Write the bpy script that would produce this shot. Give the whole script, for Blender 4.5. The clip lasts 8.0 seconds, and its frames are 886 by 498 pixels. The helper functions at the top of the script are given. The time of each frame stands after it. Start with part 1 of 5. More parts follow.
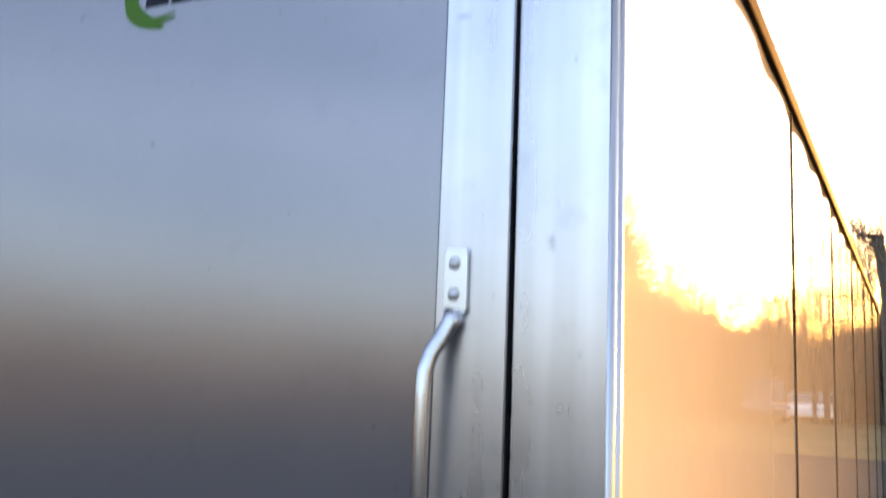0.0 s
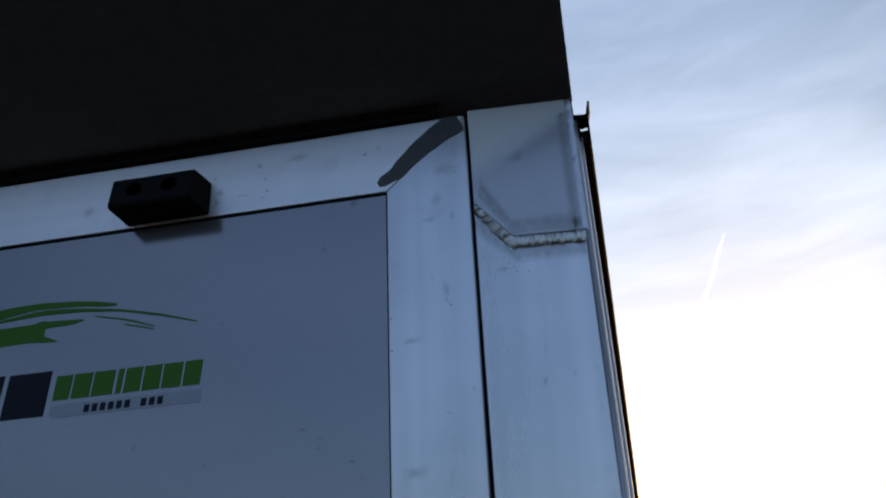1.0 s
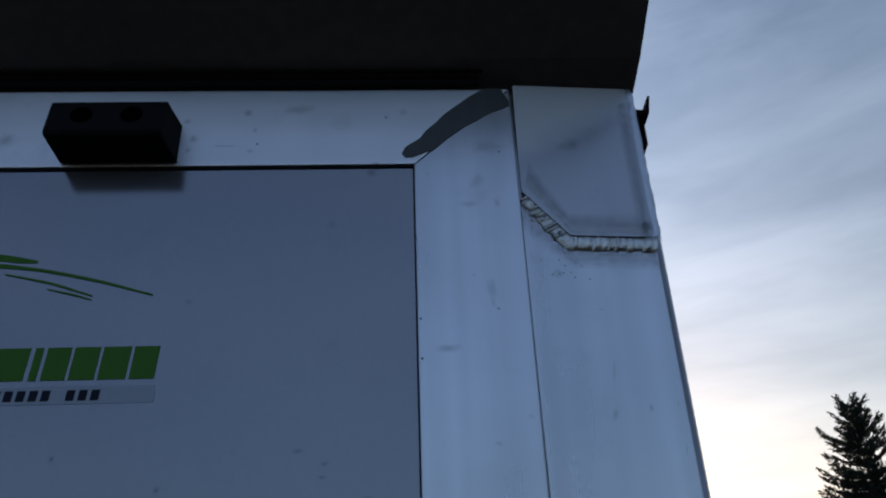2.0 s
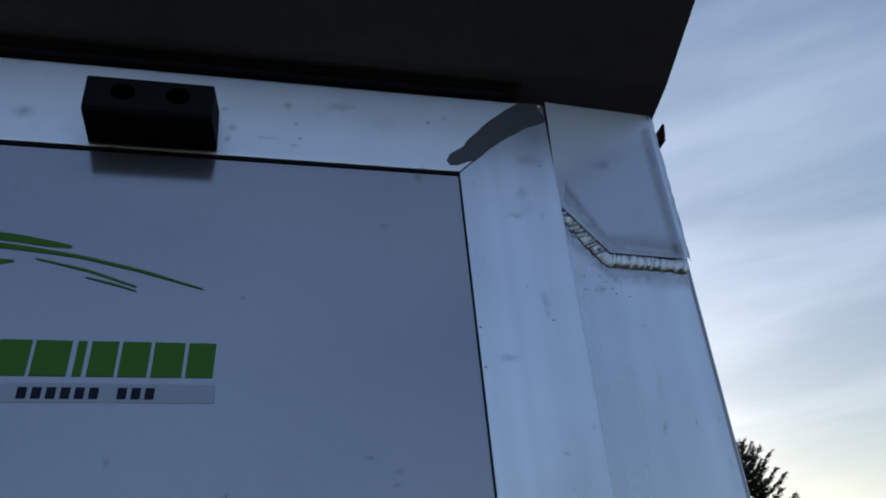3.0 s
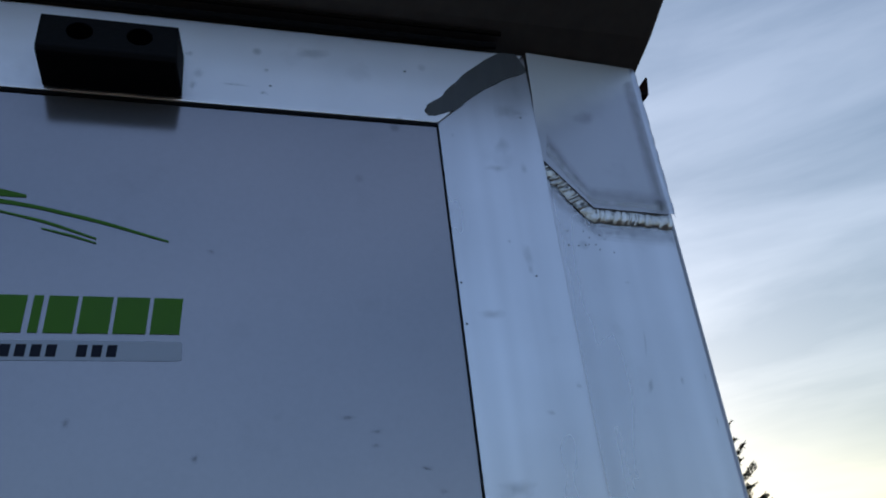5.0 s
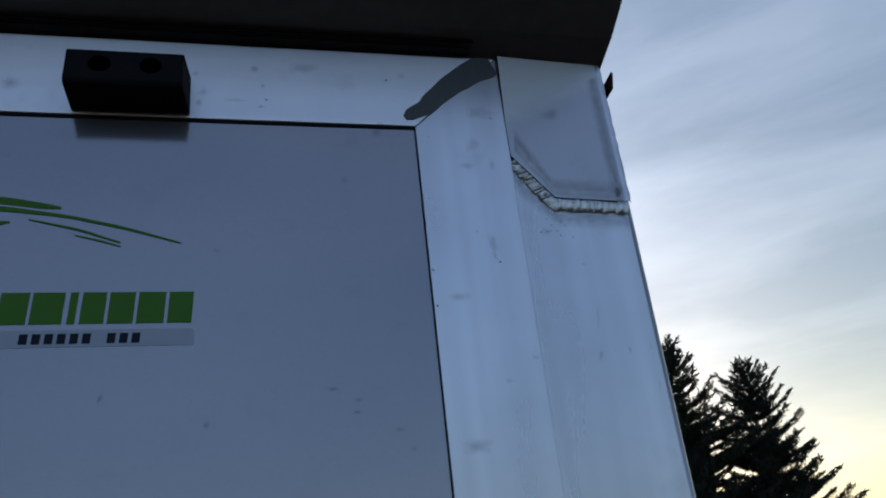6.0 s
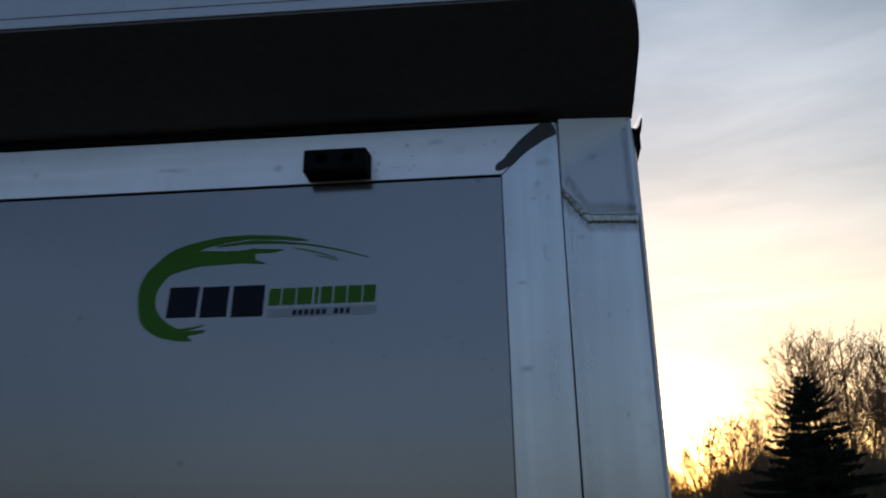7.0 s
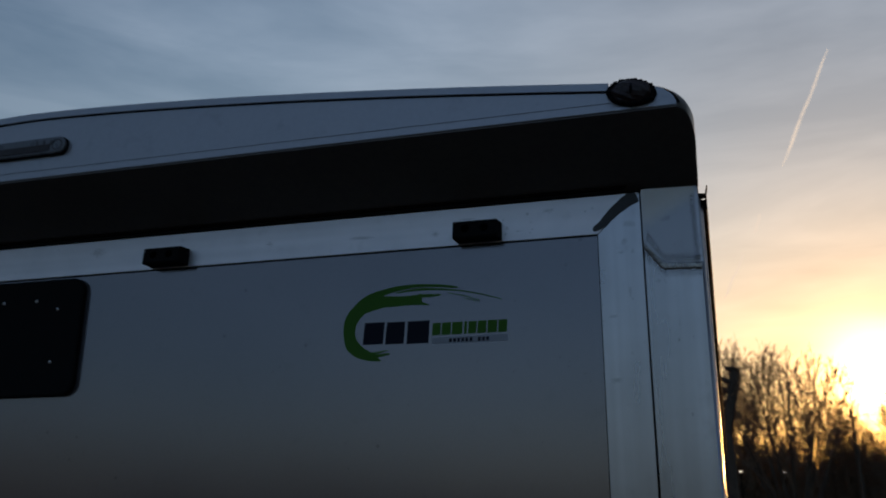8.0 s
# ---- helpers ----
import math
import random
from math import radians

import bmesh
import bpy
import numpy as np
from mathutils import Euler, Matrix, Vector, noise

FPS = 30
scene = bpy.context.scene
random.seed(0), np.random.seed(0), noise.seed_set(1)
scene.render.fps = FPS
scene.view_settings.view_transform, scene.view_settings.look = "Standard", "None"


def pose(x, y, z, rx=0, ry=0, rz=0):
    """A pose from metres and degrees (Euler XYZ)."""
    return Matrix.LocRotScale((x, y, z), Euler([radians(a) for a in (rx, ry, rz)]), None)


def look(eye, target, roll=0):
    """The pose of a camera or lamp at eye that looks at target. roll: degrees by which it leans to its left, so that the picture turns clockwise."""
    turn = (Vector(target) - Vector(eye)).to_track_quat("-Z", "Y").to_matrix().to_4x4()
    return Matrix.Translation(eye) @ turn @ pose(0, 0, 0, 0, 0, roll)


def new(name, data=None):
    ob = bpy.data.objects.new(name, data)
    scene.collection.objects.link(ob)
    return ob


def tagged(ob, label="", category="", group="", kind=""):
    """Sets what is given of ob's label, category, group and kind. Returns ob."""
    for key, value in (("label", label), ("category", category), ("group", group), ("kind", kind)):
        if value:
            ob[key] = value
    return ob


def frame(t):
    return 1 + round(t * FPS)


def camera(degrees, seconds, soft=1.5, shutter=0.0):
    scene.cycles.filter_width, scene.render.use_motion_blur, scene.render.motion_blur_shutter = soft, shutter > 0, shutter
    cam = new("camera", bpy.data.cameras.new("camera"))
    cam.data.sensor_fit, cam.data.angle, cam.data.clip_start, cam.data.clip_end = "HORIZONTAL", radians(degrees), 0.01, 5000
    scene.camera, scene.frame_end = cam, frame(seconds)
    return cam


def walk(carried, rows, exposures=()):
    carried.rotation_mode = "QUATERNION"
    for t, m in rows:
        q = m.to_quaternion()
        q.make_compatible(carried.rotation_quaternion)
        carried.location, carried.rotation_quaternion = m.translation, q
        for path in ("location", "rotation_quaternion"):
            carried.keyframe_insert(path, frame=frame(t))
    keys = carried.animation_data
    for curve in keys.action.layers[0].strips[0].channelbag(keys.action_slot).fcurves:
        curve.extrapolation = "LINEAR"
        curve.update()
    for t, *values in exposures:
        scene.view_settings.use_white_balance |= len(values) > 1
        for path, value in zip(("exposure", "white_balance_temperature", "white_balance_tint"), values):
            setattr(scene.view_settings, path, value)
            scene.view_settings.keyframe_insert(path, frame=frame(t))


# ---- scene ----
cam = camera(53.5, 8.0, soft=1.9, shutter=0.25)
PATH = [
    (0, (0.402, -0.787, 1.485), (-0.488, 0.98, 1.775), 2.3),
    (0.2, (0.391, -0.74, 1.544), (-0.469, 0.999, 2.03), 1.2),
    (0.3, (0.379, -0.718, 1.569), (-0.434, 1.017, 2.143), 0.9),
    (0.5, (0.333, -0.675, 1.612), (-0.36, 1.055, 2.336), 0.9),
    (0.7, (0.273, -0.669, 1.651), (-0.278, 1.07, 2.471), -0.6),
    (1, (0.166, -0.664, 1.688), (-0.137, 1.069, 2.639), -2.8),
    (1.5, (0.027, -0.632, 1.727), (-0.011, 1.114, 2.702), -3.2),
    (2, (-0.009, -0.522, 1.727), (0.082, 1.183, 2.768), -2.4),
    (2.2, (-0.04, -0.497, 1.721), (0.099, 1.193, 2.781), -2.7),
    (3.3, (-0.179, -0.503, 1.737), (0.354, 1.126, 2.768), -6.4),
    (3.5, (-0.181, -0.505, 1.736), (0.359, 1.134, 2.748), -6.4),
    (4, (-0.178, -0.48, 1.737), (0.361, 1.177, 2.718), -6.3),
    (4.5, (-0.167, -0.465, 1.737), (0.381, 1.184, 2.728), -6.8),
    (6, (-0.137, -0.566, 1.714), (0.316, 1.162, 2.615), -6.5),
    (6.2, (-0.093, -0.635, 1.695), (0.242, 1.137, 2.56), -5.3),
    (6.5, (-0.033, -0.774, 1.673), (0.095, 1.056, 2.47), -2.8),
    (6.8, (-0.002, -0.942, 1.669), (-0.061, 0.928, 2.377), -1.5),
    (7, (-0.002, -1.066, 1.645), (-0.139, 0.816, 2.306), -1.2),
    (7.2, (-0.017, -1.205, 1.633), (-0.21, 0.691, 2.239), -1.2),
    (7.5, (-0.011, -1.352, 1.642), (-0.285, 0.544, 2.215), -0.7),
    (7.8, (0.058, -1.47, 1.648), (-0.345, 0.404, 2.217), -0.4),
    (8, (0.146, -1.506, 1.646), (-0.382, 0.336, 2.22), 0.2),
]
EXPOSURES = [(0.0, 2.9, 9200, 24), (0.2, 2.58, 8600, 21), (0.5, 1.6, 7650, 20), (1.0, 0.8, 7200, 18), (1.5, 0.55, 7100, 18), (2.0, 0.6, 7050, 18), (3.4, 1.25, 7350, 19), (4.5, 1.27, 7450, 20), (6.0, 1.0, 7300, 18), (6.5, 0.6, 7450, 17), (7.0, 0.35, 7600, 16), (7.5, -0.05, 7450, 15), (8.0, -0.42, 7300, 15)]
walk(cam, [(t, look(eye, target, roll)) for t, eye, target, roll in PATH], EXPOSURES)

# ---- sky and sun ----
SUN_AZ, SUN_EL = 10.4, 7.0
SUN_DIR = Vector((math.sin(radians(SUN_AZ)) * math.cos(radians(SUN_EL)),
                  math.cos(radians(SUN_AZ)) * math.cos(radians(SUN_EL)),
                  math.sin(radians(SUN_EL))))


def make_world():
    world = bpy.data.worlds.new("evening_sky")
    scene.world = world
    world.use_nodes = True
    nt = world.node_tree
    nt.nodes.clear()
    n, l = nt.nodes.new, nt.links.new
    out, bg = n("ShaderNodeOutputWorld"), n("ShaderNodeBackground")
    sky = n("ShaderNodeTexSky")
    sky.sky_type, sky.sun_disc = "NISHITA", False
    sky.sun_elevation, sky.sun_rotation = radians(SUN_EL), radians(SUN_AZ)
    sky.air_density, sky.dust_density, sky.ozone_density = 1.0, 0.35, 3.0
    co = n("ShaderNodeTexCoord")
    # thin cirrus: stretched noise, added as a veil of scattered light
    mp = n("ShaderNodeMapping")
    mp.inputs["Rotation"].default_value = (0.15, 0.1, 0.5)
    mp.inputs["Scale"].default_value = (2.2, 1.3, 10.0)
    l(co.outputs["Generated"], mp.inputs["Vector"])
    nz = n("ShaderNodeTexNoise")
    nz.inputs["Scale"].default_value, nz.inputs["Detail"].default_value = 1.5, 5.0
    nz.inputs["Roughness"].default_value, nz.inputs["Distortion"].default_value = 0.55, 0.35
    l(mp.outputs["Vector"], nz.inputs["Vector"])
    ramp = n("ShaderNodeMapRange")
    ramp.inputs["From Min"].default_value, ramp.inputs["From Max"].default_value = 0.38, 0.70
    ramp.inputs["To Min"].default_value, ramp.inputs["To Max"].default_value = 0.1, 0.5
    l(nz.outputs["Fac"], ramp.inputs["Value"])
    # the bright haze that surrounds the low sun
    dot = n("ShaderNodeVectorMath")
    dot.operation = "DOT_PRODUCT"
    l(co.outputs["Generated"], dot.inputs[0])
    dot.inputs[1].default_value = SUN_DIR
    glows = []
    for power, gain, colour in ((1000.0, 78.0, (1.0, 0.80, 0.52)), (200.0, 3.4, (1.0, 0.54, 0.08)), (40.0, 1.1, (1.0, 0.47, 0.07)),
                                (8.0, 0.75, (1.0, 0.52, 0.20)), (4.0, 0.7, (0.66, 0.96, 1.14)), (2.0, 0.78, (0.62, 0.93, 1.30)), (-2.0, 0.07, (1.0, 0.66, 0.78))):
        # a negative power stands for the pink band opposite the sun
        way = n("ShaderNodeMath")
        way.operation = "MULTIPLY"
        l(dot.outputs["Value"], way.inputs[0])
        way.inputs[1].default_value = math.copysign(1.0, power)
        top = n("ShaderNodeMath")
        top.operation = "MAXIMUM"
        l(way.outputs[0], top.inputs[0])
        top.inputs[1].default_value = 0.0
        p = n("ShaderNodeMath")
        p.operation = "POWER"
        l(top.outputs[0], p.inputs[0])
        p.inputs[1].default_value = abs(power)
        g = n("ShaderNodeVectorMath")
        g.operation = "SCALE"
        g.inputs[0].default_value = [gain * c for c in colour]
        l(p.outputs[0], g.inputs["Scale"])
        glows.append(g)
    veil = n("ShaderNodeMix")
    veil.data_type = "RGBA"
    l(ramp.outputs["Result"], veil.inputs["Factor"])
    l(sky.outputs["Color"], veil.inputs["A"])
    bright = n("ShaderNodeVectorMath")
    bright.operation = "MULTIPLY_ADD"
    l(sky.outputs["Color"], bright.inputs[0])
    bright.inputs[1].default_value, bright.inputs[2].default_value = (1.15, 1.1, 1.05), (0.62, 0.60, 0.60)
    l(bright.outputs[0], veil.inputs["B"])
    last = veil.outputs["Result"]
    for g in glows:
        add = n("ShaderNodeVectorMath")
        add.operation = "ADD"
        l(last, add.inputs[0])
        l(g.outputs[0], add.inputs[1])
        last = add.outputs[0]
    # the cloud streaks catch more of that light than the gaps between them
    streak, lit = n("ShaderNodeMapRange"), n("ShaderNodeVectorMath")
    streak.inputs["From Min"].default_value, streak.inputs["From Max"].default_value = 0.1, 0.5
    streak.inputs["To Min"].default_value, streak.inputs["To Max"].default_value = 0.93, 1.09
    l(ramp.outputs["Result"], streak.inputs["Value"])
    lit.operation = "SCALE"
    l(last, lit.inputs[0])
    l(streak.outputs["Result"], lit.inputs["Scale"])
    last = lit.outputs[0]
    # added sky grading: north-east and low south-west dimmed, west and high south brightened
    def toward(az, el):
        return (math.sin(radians(az)) * math.cos(radians(el)), math.cos(radians(az)) * math.cos(radians(el)), math.sin(radians(el)))
    # the southern entries are unseen and set how bright the door's reflections are
    for way_to, lo, hi, a, b in ((toward(62, 35), 0.78, 0.95, 1.0, 0.70), (toward(-48, 0), 0.5, 0.85, 1.0, 1.35), (toward(180, 70), 0.52, 0.82, 1.0, 1.2), (toward(228, 8), 0.72, 0.97, 1.0, 0.84)):
        along, span, grade = n("ShaderNodeVectorMath"), n("ShaderNodeMapRange"), n("ShaderNodeVectorMath")
        along.operation, grade.operation = "DOT_PRODUCT", "SCALE"
        l(co.outputs["Generated"], along.inputs[0])
        along.inputs[1].default_value = way_to
        span.interpolation_type = "SMOOTHSTEP"
        for socket, number in (("From Min", lo), ("From Max", hi), ("To Min", a), ("To Max", b)):
            span.inputs[socket].default_value = number
        l(along.outputs["Value"], span.inputs["Value"])
        l(last, grade.inputs[0])
        l(span.outputs["Result"], grade.inputs["Scale"])
        last = grade.outputs[0]
    # the thick low air dims and reddens the light towards the horizon, all round
    sep, fall, ex, inv = n("ShaderNodeSeparateXYZ"), n("ShaderNodeMath"), n("ShaderNodeMath"), n("ShaderNodeMath")
    l(co.outputs["Generated"], sep.inputs[0])
    inv.operation, fall.operation, ex.operation = "MAXIMUM", "MULTIPLY", "EXPONENT"
    l(sep.outputs["Z"], inv.inputs[0])
    inv.inputs[1].default_value = 0.0
    l(inv.outputs[0], fall.inputs[0])
    fall.inputs[1].default_value = -3.2
    l(fall.outputs[0], ex.inputs[0])
    thick = n("ShaderNodeMix")
    thick.data_type, thick.blend_type = "RGBA", "MULTIPLY"
    l(ex.outputs[0], thick.inputs["Factor"])
    l(last, thick.inputs["A"])
    # warm towards the sun, dull and neutral away from it
    face, low_air = n("ShaderNodeMapRange"), n("ShaderNodeMix")
    face.inputs["From Min"].default_value, face.inputs["From Max"].default_value = -0.2, 0.9
    l(dot.outputs["Value"], face.inputs["Value"])
    low_air.data_type = "RGBA"
    l(face.outputs["Result"], low_air.inputs["Factor"])
    low_air.inputs["A"].default_value, low_air.inputs["B"].default_value = (0.33, 0.35, 0.49, 1), (1.0, 0.57, 0.12, 1)
    l(low_air.outputs["Result"], thick.inputs["B"])
    last = thick.outputs["Result"]
    l(last, bg.inputs["Color"])
    bg.inputs["Strength"].default_value = 0.15
    l(bg.outputs[0], out.inputs["Surface"])


make_world()
sun_data = bpy.data.lights.new("sun", "SUN")
sun_data.energy, sun_data.angle, sun_data.color = 5.0, radians(0.53), (1.0, 0.53, 0.17)
sun = new("sun", sun_data)
sun.matrix_world = look(SUN_DIR * 100, (0, 0, 0))


# ---- materials ----
def material(name, base, rough=0.5, metal=0.0, grain=40.0, amount=0.12, bump=0.0, bump_scale=60.0, stretch=(1, 1, 1),
             rough_var=0.1, stains=0.0, stain_scale=6.0, coat=0.0, random_amount=0.0, specks=0.0, spec=0.5, detail=6.0):
    """A painted, metal or natural surface with variation at two scales and fine relief, in metres."""
    m = bpy.data.materials.new(name)
    m.use_nodes = True
    nt = m.node_tree
    n, l = nt.nodes.new, nt.links.new
    b = nt.nodes["Principled BSDF"]
    b.inputs["Metallic"].default_value = metal
    b.inputs["Coat Weight"].default_value = coat
    b.inputs["Specular IOR Level"].default_value = spec
    b.inputs["Coat Roughness"].default_value = 0.08
    co, mp = n("ShaderNodeTexCoord"), n("ShaderNodeMapping")
    mp.inputs["Scale"].default_value = stretch
    l(co.outputs["Object"], mp.inputs["Vector"])
    fine, large = n("ShaderNodeTexNoise"), n("ShaderNodeTexNoise")
    fine.inputs["Scale"].default_value, fine.inputs["Detail"].default_value = grain, detail
    large.inputs["Scale"].default_value, large.inputs["Detail"].default_value = stain_scale, 4.0
    l(mp.outputs[0], fine.inputs["Vector"])
    l(co.outputs["Object"], large.inputs["Vector"])
    mix = n("ShaderNodeMath")
    mix.operation = "MULTIPLY_ADD"
    l(fine.outputs["Fac"], mix.inputs[0])
    mix.inputs[1].default_value = 0.6
    half = n("ShaderNodeMath")
    half.operation = "MULTIPLY"
    l(large.outputs["Fac"], half.inputs[0])
    half.inputs[1].default_value = 0.4
    l(half.outputs[0], mix.inputs[2])
    shade = n("ShaderNodeMapRange")
    shade.inputs["From Min"].default_value, shade.inputs["From Max"].default_value = 0.25, 0.75
    shade.inputs["To Min"].default_value, shade.inputs["To Max"].default_value = 1 - amount, 1 + amount
    l(mix.outputs[0], shade.inputs["Value"])
    value = shade.outputs["Result"]
    if random_amount:
        info, span, mul = n("ShaderNodeObjectInfo"), n("ShaderNodeMapRange"), n("ShaderNodeMath")
        span.inputs["To Min"].default_value, span.inputs["To Max"].default_value = 1 - random_amount, 1 + random_amount
        l(info.outputs["Random"], span.inputs["Value"])
        mul.operation = "MULTIPLY"
        l(value, mul.inputs[0])
        l(span.outputs["Result"], mul.inputs[1])
        value = mul.outputs[0]
    if stains:
        spot, cut, mul = n("ShaderNodeTexNoise"), n("ShaderNodeMapRange"), n("ShaderNodeMath")
        spot.inputs["Scale"].default_value, spot.inputs["Detail"].default_value = stain_scale * 3.1, 5.0
        l(co.outputs["Object"], spot.inputs["Vector"])
        cut.inputs["From Min"].default_value, cut.inputs["From Max"].default_value = 0.6, 0.72
        cut.inputs["To Min"].default_value, cut.inputs["To Max"].default_value = 1.0, 1 - stains
        l(spot.outputs["Fac"], cut.inputs["Value"])
        mul.operation = "MULTIPLY"
        l(value, mul.inputs[0])
        l(cut.outputs["Result"], mul.inputs[1])
        value = mul.outputs[0]
    if specks:
        # sparse small dirt spots
        vor, near, where, gate, mul = n("ShaderNodeTexVoronoi"), n("ShaderNodeMapRange"), n("ShaderNodeTexNoise"), n("ShaderNodeMapRange"), n("ShaderNodeMath")
        vor.inputs["Scale"].default_value = 24.0
        l(co.outputs["Object"], vor.inputs["Vector"])
        near.inputs["From Min"].default_value, near.inputs["From Max"].default_value = 0.05, 0.11
        near.inputs["To Min"].default_value, near.inputs["To Max"].default_value = specks, 0.0
        l(vor.outputs["Distance"], near.inputs["Value"])
        where.inputs["Scale"].default_value = 11.0
        l(co.outputs["Object"], where.inputs["Vector"])
        gate.inputs["From Min"].default_value, gate.inputs["From Max"].default_value = 0.5, 0.62
        l(where.outputs["Fac"], gate.inputs["Value"])
        mul.operation = "MULTIPLY"
        l(near.outputs["Result"], mul.inputs[0])
        l(gate.outputs["Result"], mul.inputs[1])
        keep, mul2 = n("ShaderNodeMath"), n("ShaderNodeMath")
        keep.operation, mul2.operation = "SUBTRACT", "MULTIPLY"
        keep.inputs[0].default_value = 1.0
        l(mul.outputs[0], keep.inputs[1])
        l(value, mul2.inputs[0])
        l(keep.outputs[0], mul2.inputs[1])
        value = mul2.outputs[0]
    tint = n("ShaderNodeVectorMath")
    tint.operation = "SCALE"
    tint.inputs[0].default_value = base
    l(value, tint.inputs["Scale"])
    l(tint.outputs[0], b.inputs["Base Color"])
    rr = n("ShaderNodeMapRange")
    rr.inputs["From Min"].default_value, rr.inputs["From Max"].default_value = 0.3, 0.7
    rr.inputs["To Min"].default_value, rr.inputs["To Max"].default_value = rough * (1 - rough_var), rough * (1 + rough_var)
    l(mix.outputs[0], rr.inputs["Value"])
    l(rr.outputs["Result"], b.inputs["Roughness"])
    if bump:
        relief, bm = n("ShaderNodeTexNoise"), n("ShaderNodeBump")
        relief.inputs["Scale"].default_value, relief.inputs["Detail"].default_value = bump_scale, 4.0
        l(mp.outputs[0], relief.inputs["Vector"])
        bm.inputs["Strength"].default_value, bm.inputs["Distance"].default_value = bump, 0.01
        l(relief.outputs["Fac"], bm.inputs["Height"])
        l(bm.outputs[0], b.inputs["Normal"])
    return m


PANEL = material("silver_paint", (0.268, 0.255, 0.276), 0.16, 0.68, 300, 0.05, 0.006, 500, stains=0.05, stain_scale=9, specks=0.3)
HEADER = material("header_paint", (0.475, 0.475, 0.51), 0.32, 0.5, 120, 0.06, 0.03, 300, rough_var=0.08, stains=0.12, stain_scale=7)
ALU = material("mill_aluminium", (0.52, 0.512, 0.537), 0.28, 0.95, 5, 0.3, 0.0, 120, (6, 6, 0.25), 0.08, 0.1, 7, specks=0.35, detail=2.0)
# same metal as the stiles, its base paled for the sheen it reflects
ALU_H = material("mill_aluminium_sheen", (0.86, 0.83, 0.865), 0.45, 0.95, 5, 0.2, 0.0, 120, (0.25, 6, 6), 0.08, 0.08, 9, specks=0.35, detail=1.0)
CAP = material("cap_aluminium", (0.39, 0.38, 0.40), 0.30, 0.9, 20, 0.04, 0.0, 60, rough_var=0.06, stains=0.06, stain_scale=10, detail=1.0)


def film(name, base, rough, cover):
    """A thin, uneven film of dirt or heat tint that lets the metal show through."""
    m = bpy.data.materials.new(name)
    m.use_nodes = True
    nt = m.node_tree
    n, l = nt.nodes.new, nt.links.new
    b, out = nt.nodes["Principled BSDF"], nt.nodes["Material Output"]
    b.inputs["Base Color"].default_value = (*base, 1)
    b.inputs["Metallic"].default_value, b.inputs["Roughness"].default_value = 0.6, rough
    co, nz, rg, clear, mx = n("ShaderNodeTexCoord"), n("ShaderNodeTexNoise"), n("ShaderNodeMapRange"), n("ShaderNodeBsdfTransparent"), n("ShaderNodeMixShader")
    nz.inputs["Scale"].default_value, nz.inputs["Detail"].default_value = 190.0, 4.0
    l(co.outputs["Object"], nz.inputs["Vector"])
    rg.inputs["From Min"].default_value, rg.inputs["From Max"].default_value = 0.3, 0.7
    rg.inputs["To Min"].default_value, rg.inputs["To Max"].default_value = 0.5 * cover, 1.35 * cover
    l(nz.outputs["Fac"], rg.inputs["Value"])
    l(rg.outputs["Result"], mx.inputs["Fac"])
    l(clear.outputs[0], mx.inputs[1])
    l(b.outputs[0], mx.inputs[2])
    l(mx.outputs[0], out.inputs["Surface"])
    return m


def paint_corner_reflection(m):
    """The plate's upper corner has a painted reflection, brighter and rougher, fading along a slanting line."""
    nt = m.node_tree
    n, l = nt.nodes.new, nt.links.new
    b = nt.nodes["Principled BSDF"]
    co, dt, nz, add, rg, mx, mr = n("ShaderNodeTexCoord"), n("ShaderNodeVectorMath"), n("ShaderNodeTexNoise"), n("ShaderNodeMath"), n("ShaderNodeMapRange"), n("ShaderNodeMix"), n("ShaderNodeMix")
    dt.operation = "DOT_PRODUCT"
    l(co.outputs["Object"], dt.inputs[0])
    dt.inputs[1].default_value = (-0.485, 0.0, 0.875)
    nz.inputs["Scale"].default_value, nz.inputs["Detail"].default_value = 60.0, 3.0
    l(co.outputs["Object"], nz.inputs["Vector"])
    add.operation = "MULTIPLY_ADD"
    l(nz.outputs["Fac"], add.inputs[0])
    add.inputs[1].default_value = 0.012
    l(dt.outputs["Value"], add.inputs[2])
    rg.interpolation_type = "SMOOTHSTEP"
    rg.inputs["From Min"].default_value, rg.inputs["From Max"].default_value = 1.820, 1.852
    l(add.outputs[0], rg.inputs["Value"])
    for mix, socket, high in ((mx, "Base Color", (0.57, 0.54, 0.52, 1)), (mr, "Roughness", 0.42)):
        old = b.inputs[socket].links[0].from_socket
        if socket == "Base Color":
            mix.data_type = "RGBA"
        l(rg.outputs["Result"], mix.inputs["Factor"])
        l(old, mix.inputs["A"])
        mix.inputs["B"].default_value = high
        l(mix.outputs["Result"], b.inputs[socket])


